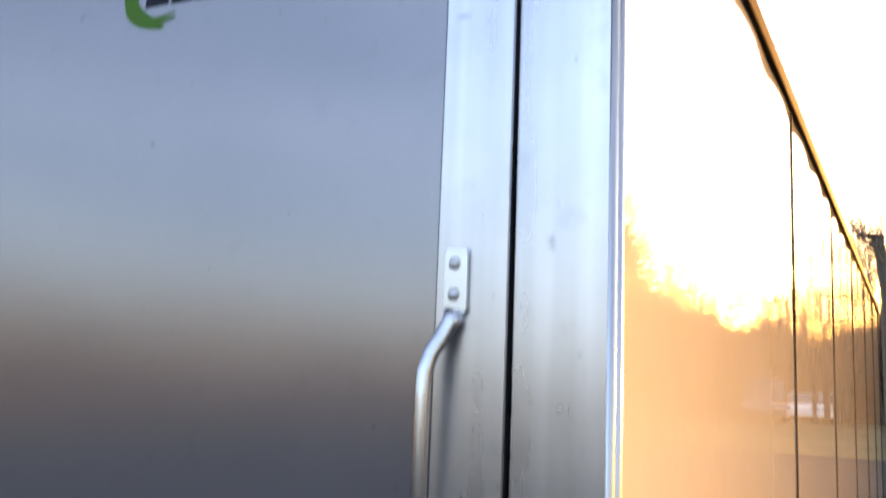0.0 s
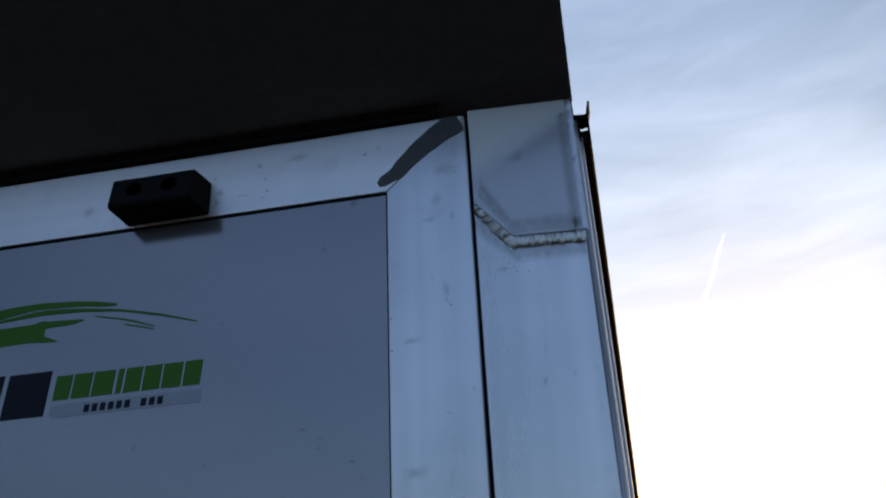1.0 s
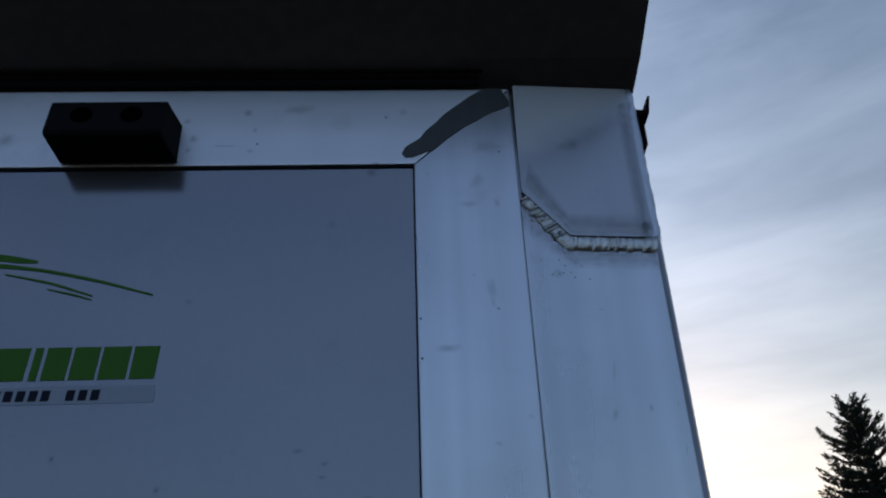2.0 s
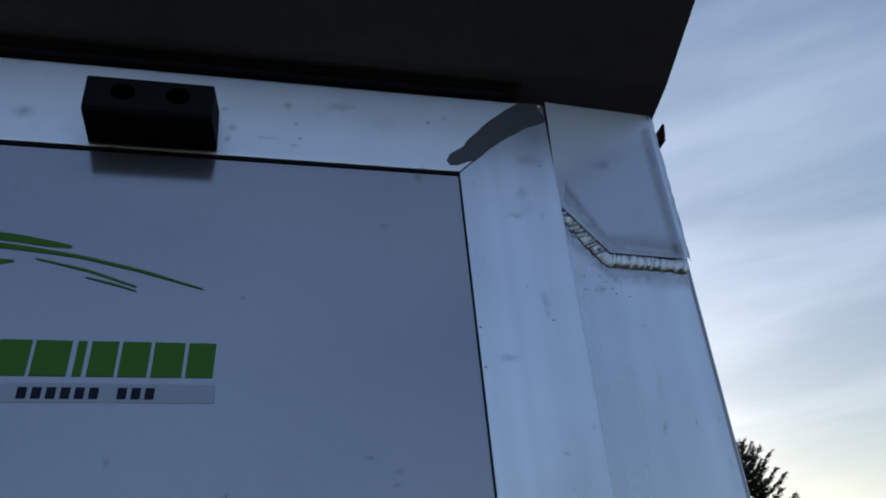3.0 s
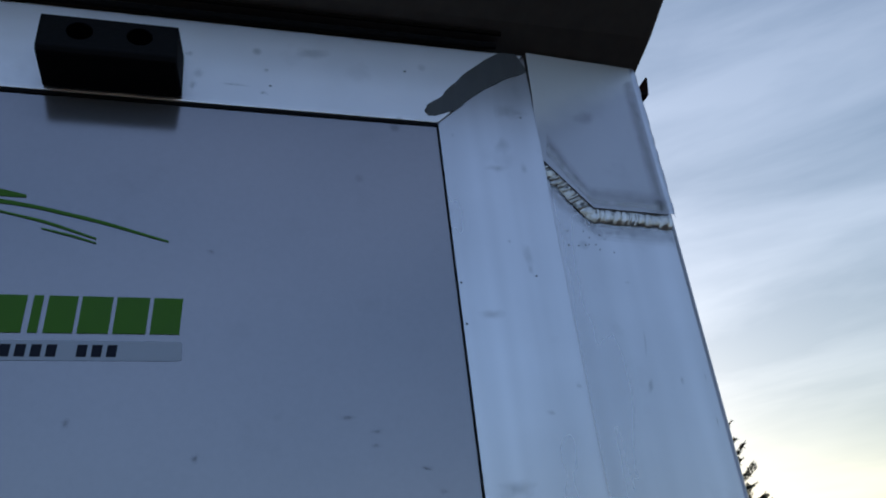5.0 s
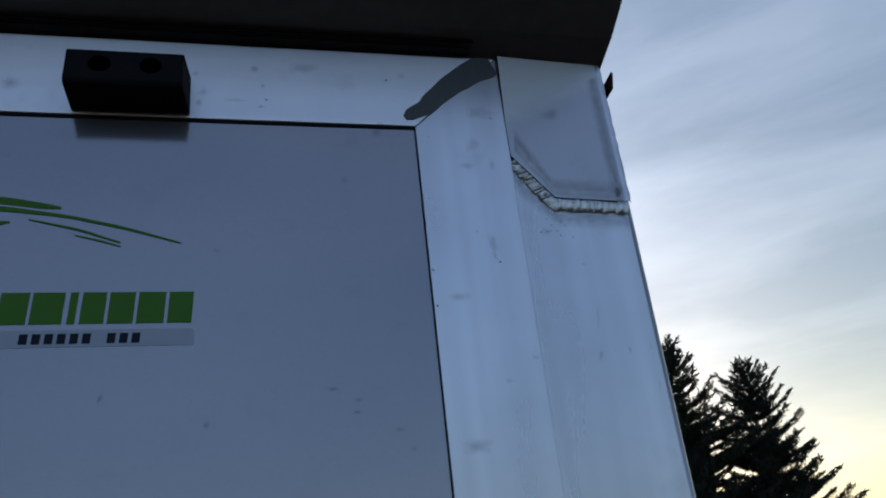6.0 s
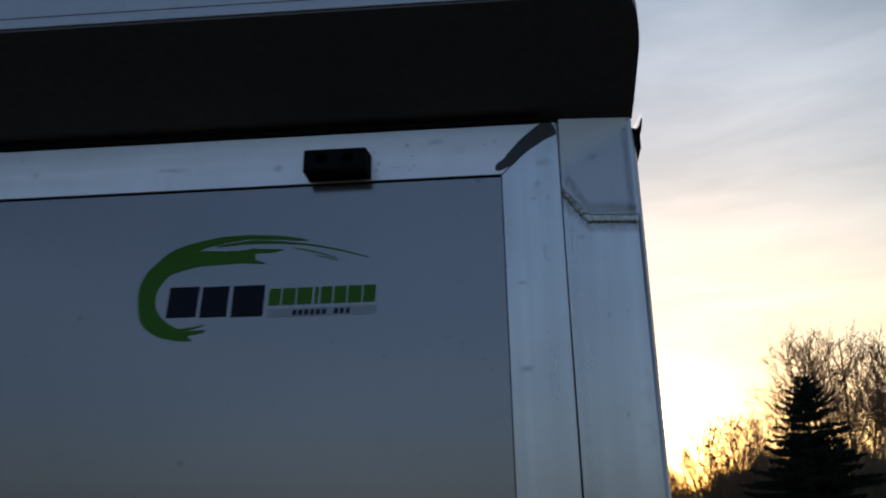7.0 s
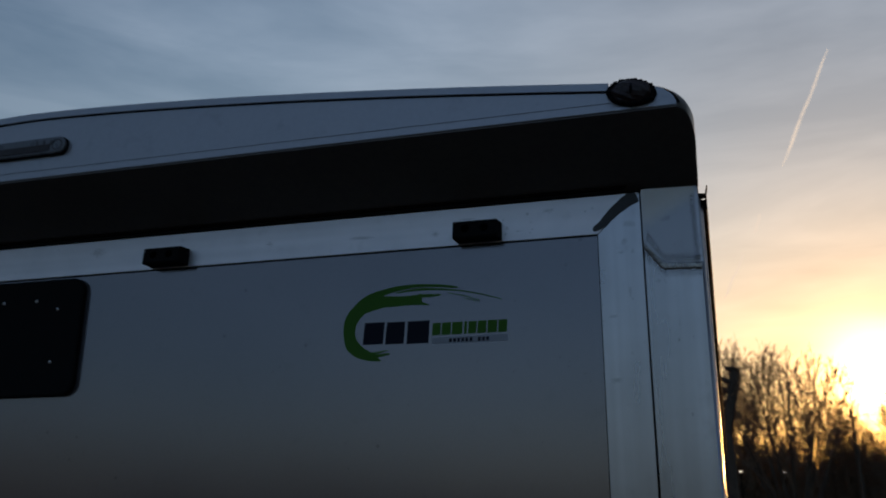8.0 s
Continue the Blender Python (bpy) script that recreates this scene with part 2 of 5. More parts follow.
paint_corner_reflection(CAP)
STAIN = film("heat_stain", (0.15, 0.125, 0.115), 0.5, 0.075)
HALO = film("bright_toe", (0.7, 0.68, 0.66), 0.4, 0.25)
MARK = film("grey_smudge", (0.2, 0.195, 0.2), 0.5, 0.055)
MARK_H = film("rail_smudge", (0.28, 0.27, 0.27), 0.5, 0.06)
MARK_P = film("dirt_drop", (0.06, 0.06, 0.07), 0.5, 0.09)
EDGE = material("smooth_bead", (0.52, 0.52, 0.56), 0.33, 0.95, 90, 0.14, 0.2, 160)
SPOT = material("dark_spot", (0.05, 0.05, 0.05), 0.7, 0.0, 120, 0.2)
WELD = material("weld_metal", (0.52, 0.505, 0.49), 0.3, 0.95, 260, 0.25, 0.15, 500, stains=0.8, stain_scale=45)
# white panels; the low sun's gold is put into their base colour
SIDE = material("sun_tinted_gloss_side", (0.66, 0.60, 0.46), 0.03, 0.0, 30, 0.03, rough_var=0.2, coat=0.6)
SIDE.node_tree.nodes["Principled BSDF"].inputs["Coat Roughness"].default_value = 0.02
TRIM = material("bright_trim", (0.5, 0.505, 0.53), 0.3, 0.95, 100, 0.06)
BLACK = material("black_paint", (0.128, 0.108, 0.096), 0.36, 0.0, 80, 0.2, 0.02, 200)
RUBBER = material("black_rubber", (0.007, 0.007, 0.0085), 0.8, 0.0, 200, 0.2, 0.1, 400, spec=0.16)
PLASTIC = material("black_plastic", (0.005, 0.005, 0.006), 0.65, 0.0, 300, 0.15, 0.06, 700, spec=0.12)
HOLE_SHADE = material("hole_shade_black", (0.0006, 0.0006, 0.0008), 0.9, 0.0, 50, 0.1, spec=0.0)
BRONZE = material("brown_rail", (0.014, 0.0105, 0.009), 0.92, 0.0, 60, 0.2, 0.05, 120, spec=0.02)
SEALANT = material("grey_sealant", (0.085, 0.088, 0.096), 0.6, 0.0, 60, 0.3, 0.3, 90, (1, 1, 0.25))
STEEL = material("zinc_fastener", (0.5, 0.5, 0.52), 0.3, 0.95, 200, 0.1)
CHROME = material("handle_metal", (0.56, 0.57, 0.61), 0.24, 1.0, 120, 0.06)
GREEN = material("green_vinyl", (0.045, 0.17, 0.014), 0.6, 0.0, 60, 0.06, spec=0.25)
NAVY = material("navy_vinyl", (0.006, 0.008, 0.02), 0.6, 0.0, 60, 0.06, spec=0.2)
PALE = material("pale_vinyl", (0.26, 0.275, 0.31), 0.35, 0.35, 60, 0.04)
LENS = material("dark_lens", (0.03, 0.014, 0.013), 0.42, 0.0, 60, 0.2, 0.3, 160, coat=0.1)
CLEAR = material("clear_lens", (0.15, 0.155, 0.17), 0.28, 0.0, 60, 0.2, coat=0.3)
BARK = material("bark", (0.1, 0.072, 0.052), 0.9, 0.0, 12, 0.35, 0.5, 20)
TWIG = material("twigs", (0.19, 0.125, 0.078), 0.9, 0.0, 6, 0.3)
WOODS = material("far_woods", (0.04, 0.041, 0.047), 0.9, 0.0, 6, 0.3, spec=0.1)
NEEDLE = material("spruce_needles", (0.022, 0.03, 0.018), 0.9, 0.0, 4, 0.4)
GRASS = material("grass", (0.12, 0.10, 0.058), 0.95, 0.0, 3, 0.4, 0.6, 14, stains=0.3, stain_scale=0.2, spec=0.0)
ASPHALT = material("asphalt", (0.055, 0.054, 0.053), 0.9, 0.0, 70, 0.3, 0.5, 140, stains=0.25, stain_scale=0.5, spec=0.0)
SIDING = material("house_siding", (0.62, 0.61, 0.58), 0.7, 0.0, 8, 0.08)
ROOFING = material("roof_sheet", (0.32, 0.32, 0.33), 0.9, 0.0, 10, 0.3, 0.3, 20)
WINDOW = material("window_glass", (0.02, 0.022, 0.025), 0.05, 0.0, 10, 0.1, coat=1.0)
CAR_A = material("white_car_paint", (0.7, 0.7, 0.7), 0.3, 0.0, 5, 0.03, coat=1.0)
CAR_B = material("dark_car_paint", (0.06, 0.065, 0.08), 0.3, 0.3, 5, 0.05, coat=1.0)
WOOD = material("pole_wood", (0.12, 0.09, 0.065), 0.9, 0.0, 20, 0.25, 0.3, 30)


# ---- building helpers ----
def part(name, bm, mat, parent=None, label="", smooth=False):
    me = bpy.data.meshes.new(name)
    bm.normal_update()
    bm.to_mesh(me)
    bm.free()
    me.materials.append(mat)
    if smooth:
        me.shade_smooth()
    ob = new(name, me)
    if parent:
        ob.parent = parent
    return tagged(ob, label) if label else ob


def thing(name, label, category, group="", kind=""):
    return tagged(new(name), label, category, group, kind)


def box(x0, x1, y0, y1, z0, z1, bevel=0.0, seg=2):
    bm = bmesh.new()
    bmesh.ops.create_cube(bm, size=1.0)
    for v in bm.verts:
        v.co = Vector((x0 if v.co.x < 0 else x1, y0 if v.co.y < 0 else y1, z0 if v.co.z < 0 else z1))
    if bevel:
        bmesh.ops.bevel(bm, geom=bm.edges[:], offset=bevel, segments=seg, profile=0.6, affect="EDGES")
    return bm


def prism(outline, axis, a, b, bevel=0.0, seg=2):
    """A closed outline of two coordinates, drawn out along axis ('x', 'y' or 'z') from a to b."""
    def at(p, d):
        return {"x": (d, p[0], p[1]), "y": (p[0], d, p[1]), "z": (p[0], p[1], d)}[axis]
    bm = bmesh.new()
    low = [bm.verts.new(at(p, a)) for p in outline]
    high = [bm.verts.new(at(p, b)) for p in outline]
    bm.faces.new(low), bm.faces.new(high)
    for i in range(len(outline)):
        j = (i + 1) % len(outline)
        bm.faces.new((low[i], low[j], high[j], high[i]))
    bmesh.ops.recalc_face_normals(bm, faces=bm.faces[:])
    if bevel:
        bmesh.ops.bevel(bm, geom=bm.edges[:], offset=bevel, segments=seg, profile=0.6, affect="EDGES")
    return bm


def tube(points, radius, sides=10, flat=1.0, closed_ends=True, bm=None):
    """A round bar along points; radius may be a list."""
    bm = bm or bmesh.new()
    pts = [Vector(p) for p in points]
    radii = radius if isinstance(radius, (list, tuple)) else [radius] * len(pts)
    rings = []
    for i, p in enumerate(pts):
        d = (pts[min(i + 1, len(pts) - 1)] - pts[max(i - 1, 0)]).normalized()
        side = d.cross(Vector((0.13, 0.97, 0.21))).normalized()
        up = side.cross(d)
        rings.append([bm.verts.new(p + radii[i] * (math.cos(a) * side + flat * math.sin(a) * up))
                      for a in [2 * math.pi * k / sides for k in range(sides)]])
    for r, s in zip(rings, rings[1:]):
        for k in range(sides):
            bm.faces.new((r[k], r[(k + 1) % sides], s[(k + 1) % sides], s[k]))
    if closed_ends:
        bm.faces.new(rings[0][::-1]), bm.faces.new(rings[-1])
    return bm


def rounded(x0, x1, z0, z1, r, n=6):
    out = []
    for cx, cz, a0 in ((x1 - r, z1 - r, 0), (x0 + r, z1 - r, 90), (x0 + r, z0 + r, 180), (x1 - r, z0 + r, 270)):
        out += [(cx + r * math.cos(radians(a0 + 90 * k / n)), cz + r * math.sin(radians(a0 + 90 * k / n))) for k in range(n + 1)]
    return out


def dome(x, y, z, r, depth, rings=3, sides=12):
    """A low button head that faces -y."""
    bm = bmesh.new()
    prev = None
    for i in range(rings + 1):
        a = math.pi / 2 * i / rings
        ring = [bm.verts.new((x + r * math.cos(a) * math.cos(t), y - depth * math.sin(a), z + r * math.cos(a) * math.sin(t)))
                for t in [2 * math.pi * k / sides for k in range(sides)]] if i < rings else [bm.verts.new((x, y - depth, z))]
        if prev and len(ring) > 1:
            for k in range(sides):
                bm.faces.new((prev[k], prev[(k + 1) % sides], ring[(k + 1) % sides], ring[k]))
        elif prev:
            for k in range(sides):
                bm.faces.new((prev[k], prev[(k + 1) % sides], ring[0]))
        prev = ring
    bmesh.ops.recalc_face_normals(bm, faces=bm.faces[:])
    return bm


# ---- ground ----
def make_ground():
    bm = bmesh.new()
    xs = [-2500, -400, -60, -14, 16, 60, 400, 2500]
    ys = [-2500, -400, -60, -26, 24, 60, 400, 2500]
    grid = [[bm.verts.new((x, y, 0)) for y in ys] for x in xs]
    for i in range(len(xs) - 1):
        for j in range(len(ys) - 1):
            bm.faces.new((grid[i][j], grid[i + 1][j], grid[i + 1][j + 1], grid[i][j + 1]))
    tagged(part("ground", bm, GRASS), "dull winter grass that reaches the horizon", "ground", kind="structure")
    tagged(part("pavement", box(-13, 15, -24, 22, -0.2, 0.025, 0.01), ASPHALT), "worn grey asphalt lot under the trailer", "pavement", kind="structure")


make_ground()

# ---- the trailer ----
TOP = 2.12           # top of the door's skin
W = 0.0762           # width of a door frame member
LEFT = -2.21         # far edge of the door's skin
SIDE_X = 0.180       # outer face of the side wall
MID = LEFT / 2
LONG = 7.35
FLOOR_Z = 0.46

trailer = thing("cargo_trailer", "silver enclosed cargo trailer with aluminium framed rear door, parked on asphalt", "trailer")


def make_door():
    part("door_panel", box(LEFT - 0.004, 0.004, 0.0015, 0.03, FLOOR_Z + 0.07, TOP + 0.004), PANEL, trailer, "silver-grey painted aluminium door skin")
    d0, d1 = 0.0, 0.035
    zb = FLOOR_Z
    t2 = TOP + 0.0725
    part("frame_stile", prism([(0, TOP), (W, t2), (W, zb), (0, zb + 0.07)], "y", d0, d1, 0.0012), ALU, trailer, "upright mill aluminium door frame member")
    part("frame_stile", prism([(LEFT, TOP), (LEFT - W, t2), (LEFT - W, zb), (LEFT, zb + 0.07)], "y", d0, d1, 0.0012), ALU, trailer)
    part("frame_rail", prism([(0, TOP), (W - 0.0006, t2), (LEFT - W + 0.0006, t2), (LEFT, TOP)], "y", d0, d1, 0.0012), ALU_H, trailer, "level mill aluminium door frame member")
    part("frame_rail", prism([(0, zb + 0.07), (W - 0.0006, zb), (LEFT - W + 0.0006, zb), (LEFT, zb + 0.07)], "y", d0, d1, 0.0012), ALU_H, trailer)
    # black strip where the skin meets the frame
    part("skin_edge_strip", box(LEFT, 0.0, 0.0004, 0.006, TOP - 0.0030, TOP - 0.0002, 0.0006), RUBBER, trailer)
    part("skin_edge_strip", box(-0.0010, -0.0001, 0.0008, 0.006, FLOOR_Z + 0.08, TOP - 0.0032, 0.0004), RUBBER, trailer)
    part("edge_seal", box(W + 0.0001, W + 0.0005, 0.006, 0.034, FLOOR_Z, TOP + 0.0715, 0.0001), RUBBER, trailer, "black seal along the door edge")
    # dark recess and seal behind the gap between door and post
    part("door_seal", box(W - 0.01, W + 0.02, 0.036, 0.05, FLOOR_Z, TOP + 0.07), RUBBER, trailer)
    part("door_seal", box(LEFT - W - 0.02, LEFT - W + 0.01, 0.036, 0.05, FLOOR_Z, TOP + 0.07), RUBBER, trailer)
    # smear of grey sealant over the mitre
    rnd = random.Random(4)
    line = ((-0.0075, 2.1275, 0.0028), (-0.003, 2.1305, 0.0052), (0.010, 2.1385, 0.0075), (0.027, 2.1565, 0.0088), (0.052, 2.1762, 0.0112), (0.0755, 2.1895, 0.0128))
    up, low = [], []
    for k in range(19):
        f = k / 18 * (len(line) - 1)
        i = min(int(f), len(line) - 2)
        x, z, w = (p + (q - p) * (f - i) for p, q in zip(line[i], line[i + 1]))
        d = Vector((line[i + 1][0] - line[i][0], line[i + 1][1] - line[i][1])).normalized()
        side = Vector((-d.y, d.x))
        up.append(Vector((x, z)) + side * (w + rnd.uniform(-0.0007, 0.0007)))
        low.append(Vector((x, z)) - side * (w + rnd.uniform(-0.0005, 0.0005)))
    outline = [(min(p.x, W - 0.001), min(p.y, t2 - 0.0005)) for p in up + low[::-1]]
    clean = [outline[0]]
    for p in outline[1:]:
        if (Vector(p) - Vector(clean[-1])).length > 0.0006:
            clean.append(p)
    part("sealant_smear", prism(clean, "y", -0.0009, 0.0006), SEALANT, trailer, "dull grey smear of sealant over the frame mitre")


def make_posts():
    zt = TOP + 0.0765
    for sx in (1, -1):
        def mx(x):
            return x if sx > 0 else 2 * MID - x
        # its inner edge leans, so that the gap to the door opens downwards
        inner = [(mx(W + 0.0008), zt), (mx(W + 0.0012), 1.95), (mx(W + 0.0030), 1.45), (mx(W + 0.0042), 0.3)]
        part("corner_post", prism(inner + [(mx(0.1735), 0.3), (mx(0.1735), zt)], "y", 0.0115, 0.09, 0.0012), ALU, trailer, "upright mill aluminium corner post")
        # rounded outer corner, and a half-round bead behind a dark groove
        prof = [(0.1650, 0.0220), (0.1735, 0.0117)] + [(0.1735 + 0.0065 * math.sin(radians(a)), 0.0217 - 0.0100 * math.cos(radians(a))) for a in range(10, 91, 10)]
        part("corner_trim", prism([(mx(x), y) for x, y in prof], "z", 0.3, zt - 0.02), TRIM, trailer, "rounded bright metal corner trim", True)
        part("groove", box(*sorted((mx(0.166), mx(0.1775))), 0.0230, 0.038, 0.3, zt - 0.03), RUBBER, trailer)
        prof = [(0.1778, 0.0372)] + [(0.1778 + 0.0052 * math.cos(radians(a)), 0.0308 - 0.0064 * math.sin(radians(a))) for a in range(-80, 81, 16)] + [(0.1778, 0.0244)]
        part("edge_bead", prism([(mx(x), y) for x, y in prof], "z", 0.3, zt - 0.03), TRIM, trailer, "narrow half-round metal bead", True)
        # cap plate, bent forward along a slanting crease at its top
        flat = [(W + 0.003, 2.122, 0.0075), (W + 0.003, 2.0995, 0.0075), (0.1115, 2.0605, 0.0075), (0.1715, 2.0580, 0.0075), (0.1705, zt - 0.026, 0.0075)]
        tip = [(0.1704, zt - 0.012, 0.0075), (0.1700, zt + 0.001, 0.0070), (W + 0.003, zt + 0.001, 0.0018), (W + 0.003, 2.136, 0.0075)]
        bm = bmesh.new()
        front = [bm.verts.new((mx(x), y, z)) for x, z, y in flat + tip]
        back = [bm.verts.new((mx(x), 0.0118, z)) for x, z, y in flat + tip]
        bm.faces.new(front[:5]), bm.faces.new(back)
        bm.faces.new((front[0], front[4], front[5], front[8]))
        bm.faces.new(front[5:])
        for k in range(9):
            bm.faces.new((front[k], front[(k + 1) % 9], back[(k + 1) % 9], back[k]))
        for e in bm.edges:
            e.smooth = set(e.verts) in ({front[0], front[4]}, {front[5], front[8]})
        bmesh.ops.recalc_face_normals(bm, faces=bm.faces[:])
        part("cap_plate", bm, CAP, trailer, "welded aluminium cap plate on the corner post, a bright reflection painted on its top corner", True)
        weld([(W + 0.005, 2.0985), (0.1115, 2.0572), (0.1725, 2.0545)], 0.0080, 0.0034, mx, 0.0092)
        weld([(0.1736, 2.055), (0.1724, zt - 0.002)], 0.0036, 0.0075, mx, 0.0072)


def weld(path, r, step, mx, y):
    """A flattened, rippled bead along a line on the post, with a dull heat-stained border."""
    rnd = random.Random(len(path) * 7)
    bm = bmesh.new()
    rows, n = [], 9
    for (ax, az), (bx, bz) in zip(path, path[1:]):
        a, b = Vector((ax, az)), Vector((bx, bz))
        d = (b - a).normalized()
        across = Vector((-d.y, d.x))
        far, at_len, phase, gap, lift, wide = (b - a).length, 0.0, 0.0, step, 1.0, r
        while at_len < far:
            p = a + d * at_len
            p = p + across * 0.0003 * math.sin(at_len * 310 + 1.7 * math.sin(at_len * 95))
            bulge = (0.60 + 0.40 * lift * math.sqrt(max(0.0, 1 - (2 * phase - 1) ** 2))) if len(path) > 2 else 0.9
            row = []
            for q in range(n):
                s = 2 * q / (n - 1) - 1
                # ripples curve back from the middle
                at = p + across * wide * s + d * (0.55 * step * (1 - s * s))
                row.append(bm.verts.new((mx(at.x), y + 0.0015 - r * 0.31 * bulge * math.sqrt(max(0.0, 1 - s * s)) - rnd.uniform(0, 0.00015), at.y)))
            rows.append(row)
            at_len += gap / 6
            phase += 1 / 6
            if phase >= 1:
                # each ripple has its own length, height and width
                phase, gap, lift, wide = 0.0, step * rnd.uniform(0.5, 1.9), rnd.uniform(0.2, 1.3), r * (rnd.uniform(0.8, 1.06) if len(path) > 2 else 1.0)
    for a, b in zip(rows, rows[1:]):
        for q in range(n - 1):
            bm.faces.new((a[q], a[q + 1], b[q + 1], b[q]))
    bmesh.ops.recalc_face_normals(bm, faces=bm.faces[:])
    part("weld_bead", bm, WELD if len(path) > 2 else EDGE, trailer, "rippled bright weld bead" if len(path) > 2 else "smooth pale weld bead along the plate's edge", True)
    def strip(name, off, near, far, depth, mat, layers):
        """A soft band beside the bead: thin films of lessening width, one over the other."""
        bm = bmesh.new()
        for k in range(layers):
            mid, half = (near + far) / 2, (far - near) / 2 * (1 - k / layers)
            lo, hi = [], []
            for i, p in enumerate(path):
                side = Vector((0, 1)) if len(path) > 2 else Vector((1, 0))
                if len(path) > 2 and i == 0:
                    side = Vector((0.25, 1.25))
                lo.append(Vector(p) + side * off * (mid - half))
                hi.append(Vector(p) + side * off * (mid + half))
            vs = [[bm.verts.new((mx(v.x), depth - 0.00006 * (k + 1), v.y)) for v in row] for row in (lo, hi)]
            for i in range(len(path) - 1):
                bm.faces.new((vs[0][i], vs[0][i + 1], vs[1][i + 1], vs[1][i]))
        part(name, bm, mat, trailer)
    if len(path) > 2:
        for off, depth in ((1, 0.0075), (-1, 0.0115)):
            strip("heat_stain", off, r * 0.5, r * 2.7, depth, STAIN, 3)
            strip("bright_toe", off, r * 0.7, r * 1.3, depth - 0.0005, HALO, 1)
    else:
        strip("heat_stain", -1, r * 0.5, r * 3.6, 0.0075, STAIN, 3)


HEAD_Y, HEAD_Z = -0.170, 2.2700
SKEW = 0.0262       # the body's sides stand a little out of square with the door


def skew(bm):
    for v in bm.verts:
        v.co.x += SKEW * max(0.0, v.co.y - 0.03)
    return bm


def arch(x):
    """Height of the roof's rear edge over the header at x."""
    u = (x - MID) / 1.297
    return 2.410 - 0.108 * abs(u) ** 1.48


def make_header():
    xr, xl = 0.178, 2 * MID - 0.178
    # plan outline of the overhang, with rounded front corners
    n, rad = 8, 0.085

    def edge_x(y):
        """Half plan: how far the end stands in from the side at depth y."""
        d = (HEAD_Y + rad) - y
        return 0.0 if d <= 0 else 0.31 * (rad - math.sqrt(max(rad * rad - d * d, 0)))
    ys = [0.012, -0.02, -0.05] + [HEAD_Y + rad * (1 - k / n) for k in range(n + 1)]
    slope = (HEAD_Z - 2.1975) / (HEAD_Y - 0.0)

    def under(y):
        return 2.1975 + slope * min(y, 0.0)
    cols = 24
    bm = bmesh.new()
    rows = []
    for y in ys:
        e = edge_x(y)
        rows.append([bm.verts.new((xl + e + (xr - xl - 2 * e) * k / cols, y, under(y))) for k in range(cols + 1)])
    top = [[bm.verts.new((v.co.x, v.co.y, v.co.z + 0.004)) for v in r] for r in rows]
    for r, s in zip(rows, rows[1:]):
        for k in range(cols):
            bm.faces.new((r[k], r[k + 1], s[k + 1], s[k]))
    for r, s in zip(top, top[1:]):
        for k in range(cols):
            bm.faces.new((r[k], s[k], s[k + 1], r[k + 1]))
    for a, b in ((rows[-1], top[-1]), (rows[0], top[0])):
        for k in range(cols):
            bm.faces.new((a[k], a[k + 1], b[k + 1], b[k]))
    for k in (0, cols):
        for (r, s), (t, u) in zip(zip(rows, rows[1:]), zip(top, top[1:])):
            bm.faces.new((r[k], s[k], u[k], t[k]))
    bmesh.ops.recalc_face_normals(bm, faces=bm.faces[:])
    part("soffit", bm, BLACK, trailer, "black painted sloping underside of the rear overhang")
    # front face of the overhang, arched above, its upper corners rounded off
    e = edge_x(HEAD_Y)
    fx0, fx1 = xl + e, xr - e
    outline = [(fx0, HEAD_Z + 0.0045), (fx1, HEAD_Z + 0.0045)]
    tops = []
    half_span = (fx1 - fx0) / 2
    for k in range(161):
        # closer steps towards the rounded ends
        x = (fx0 + fx1) / 2 + half_span * math.cos(math.pi * k / 160)
        z = arch(x)
        near = min(fx1 - x, x - fx0)
        if near < 0.042:
            z -= (arch(fx1) - HEAD_Z - 0.006) * (1 - math.sqrt(max(0.0, 1 - (1 - near / 0.042) ** 2)))
        tops.append((x, z))
    outline += tops
    part("header_panel", prism(outline, "y", HEAD_Y, HEAD_Y + 0.004), HEADER, trailer, "grey painted header panel with an arched top")
    # bent lip along the lower edge, seam above it
    part("header_lip", box(fx0 + 0.004, fx1 - 0.004, HEAD_Y - 0.0022, HEAD_Y - 0.0002, HEAD_Z + 0.0035, HEAD_Z + 0.0105, 0.0008), HEADER, trailer)
    part("seam", box(fx0 + 0.05, fx1 - 0.05, HEAD_Y - 0.0008, HEAD_Y, HEAD_Z + 0.019, HEAD_Z + 0.0195), SEALANT, trailer)
    # dark joint and bright roof edge that follow the arch
    inner = [p for p in tops if fx0 + 0.10 < p[0] < fx1 - 0.10]
    for name, y0, y1, d0, d1, mat, label in (("roof_joint", -0.001, 0.002, -0.0125, -0.0095, RUBBER, ""), ("roof_edge", -0.004, 0.02, -0.0095, 0.004, HEADER, "pale rolled edge of the roof skin")):
        band = [(x, z + d1) for x, z in inner] + [(x, z + d0) for x, z in inner[::-1]]
        part(name, prism(band, "y", HEAD_Y + y0, HEAD_Y + y1), mat, trailer, label)
    # roof skin and end caps, running forward
    bm = bmesh.new()
    sections = []
    for y in [HEAD_Y + 0.002] + ys[:2:-1][1:] + [-0.07, 0.011, 0.03, 1.0, LONG]:
        row = []
        for x0, z0 in tops:
            u = (x0 - MID) / half_span
            w = xr - edge_x(y) - MID - 0.0005
            d = (1 - abs(u)) * w
            if y > 0.02:
                z0 = min(z0, 2.2135 + 0.16 * math.sqrt(max(0.0, 1 - (1 - min(d / 0.22, 1)) ** 2)))
            row.append(bm.verts.new((MID + u * w, y, z0)))
        sections.append(row)
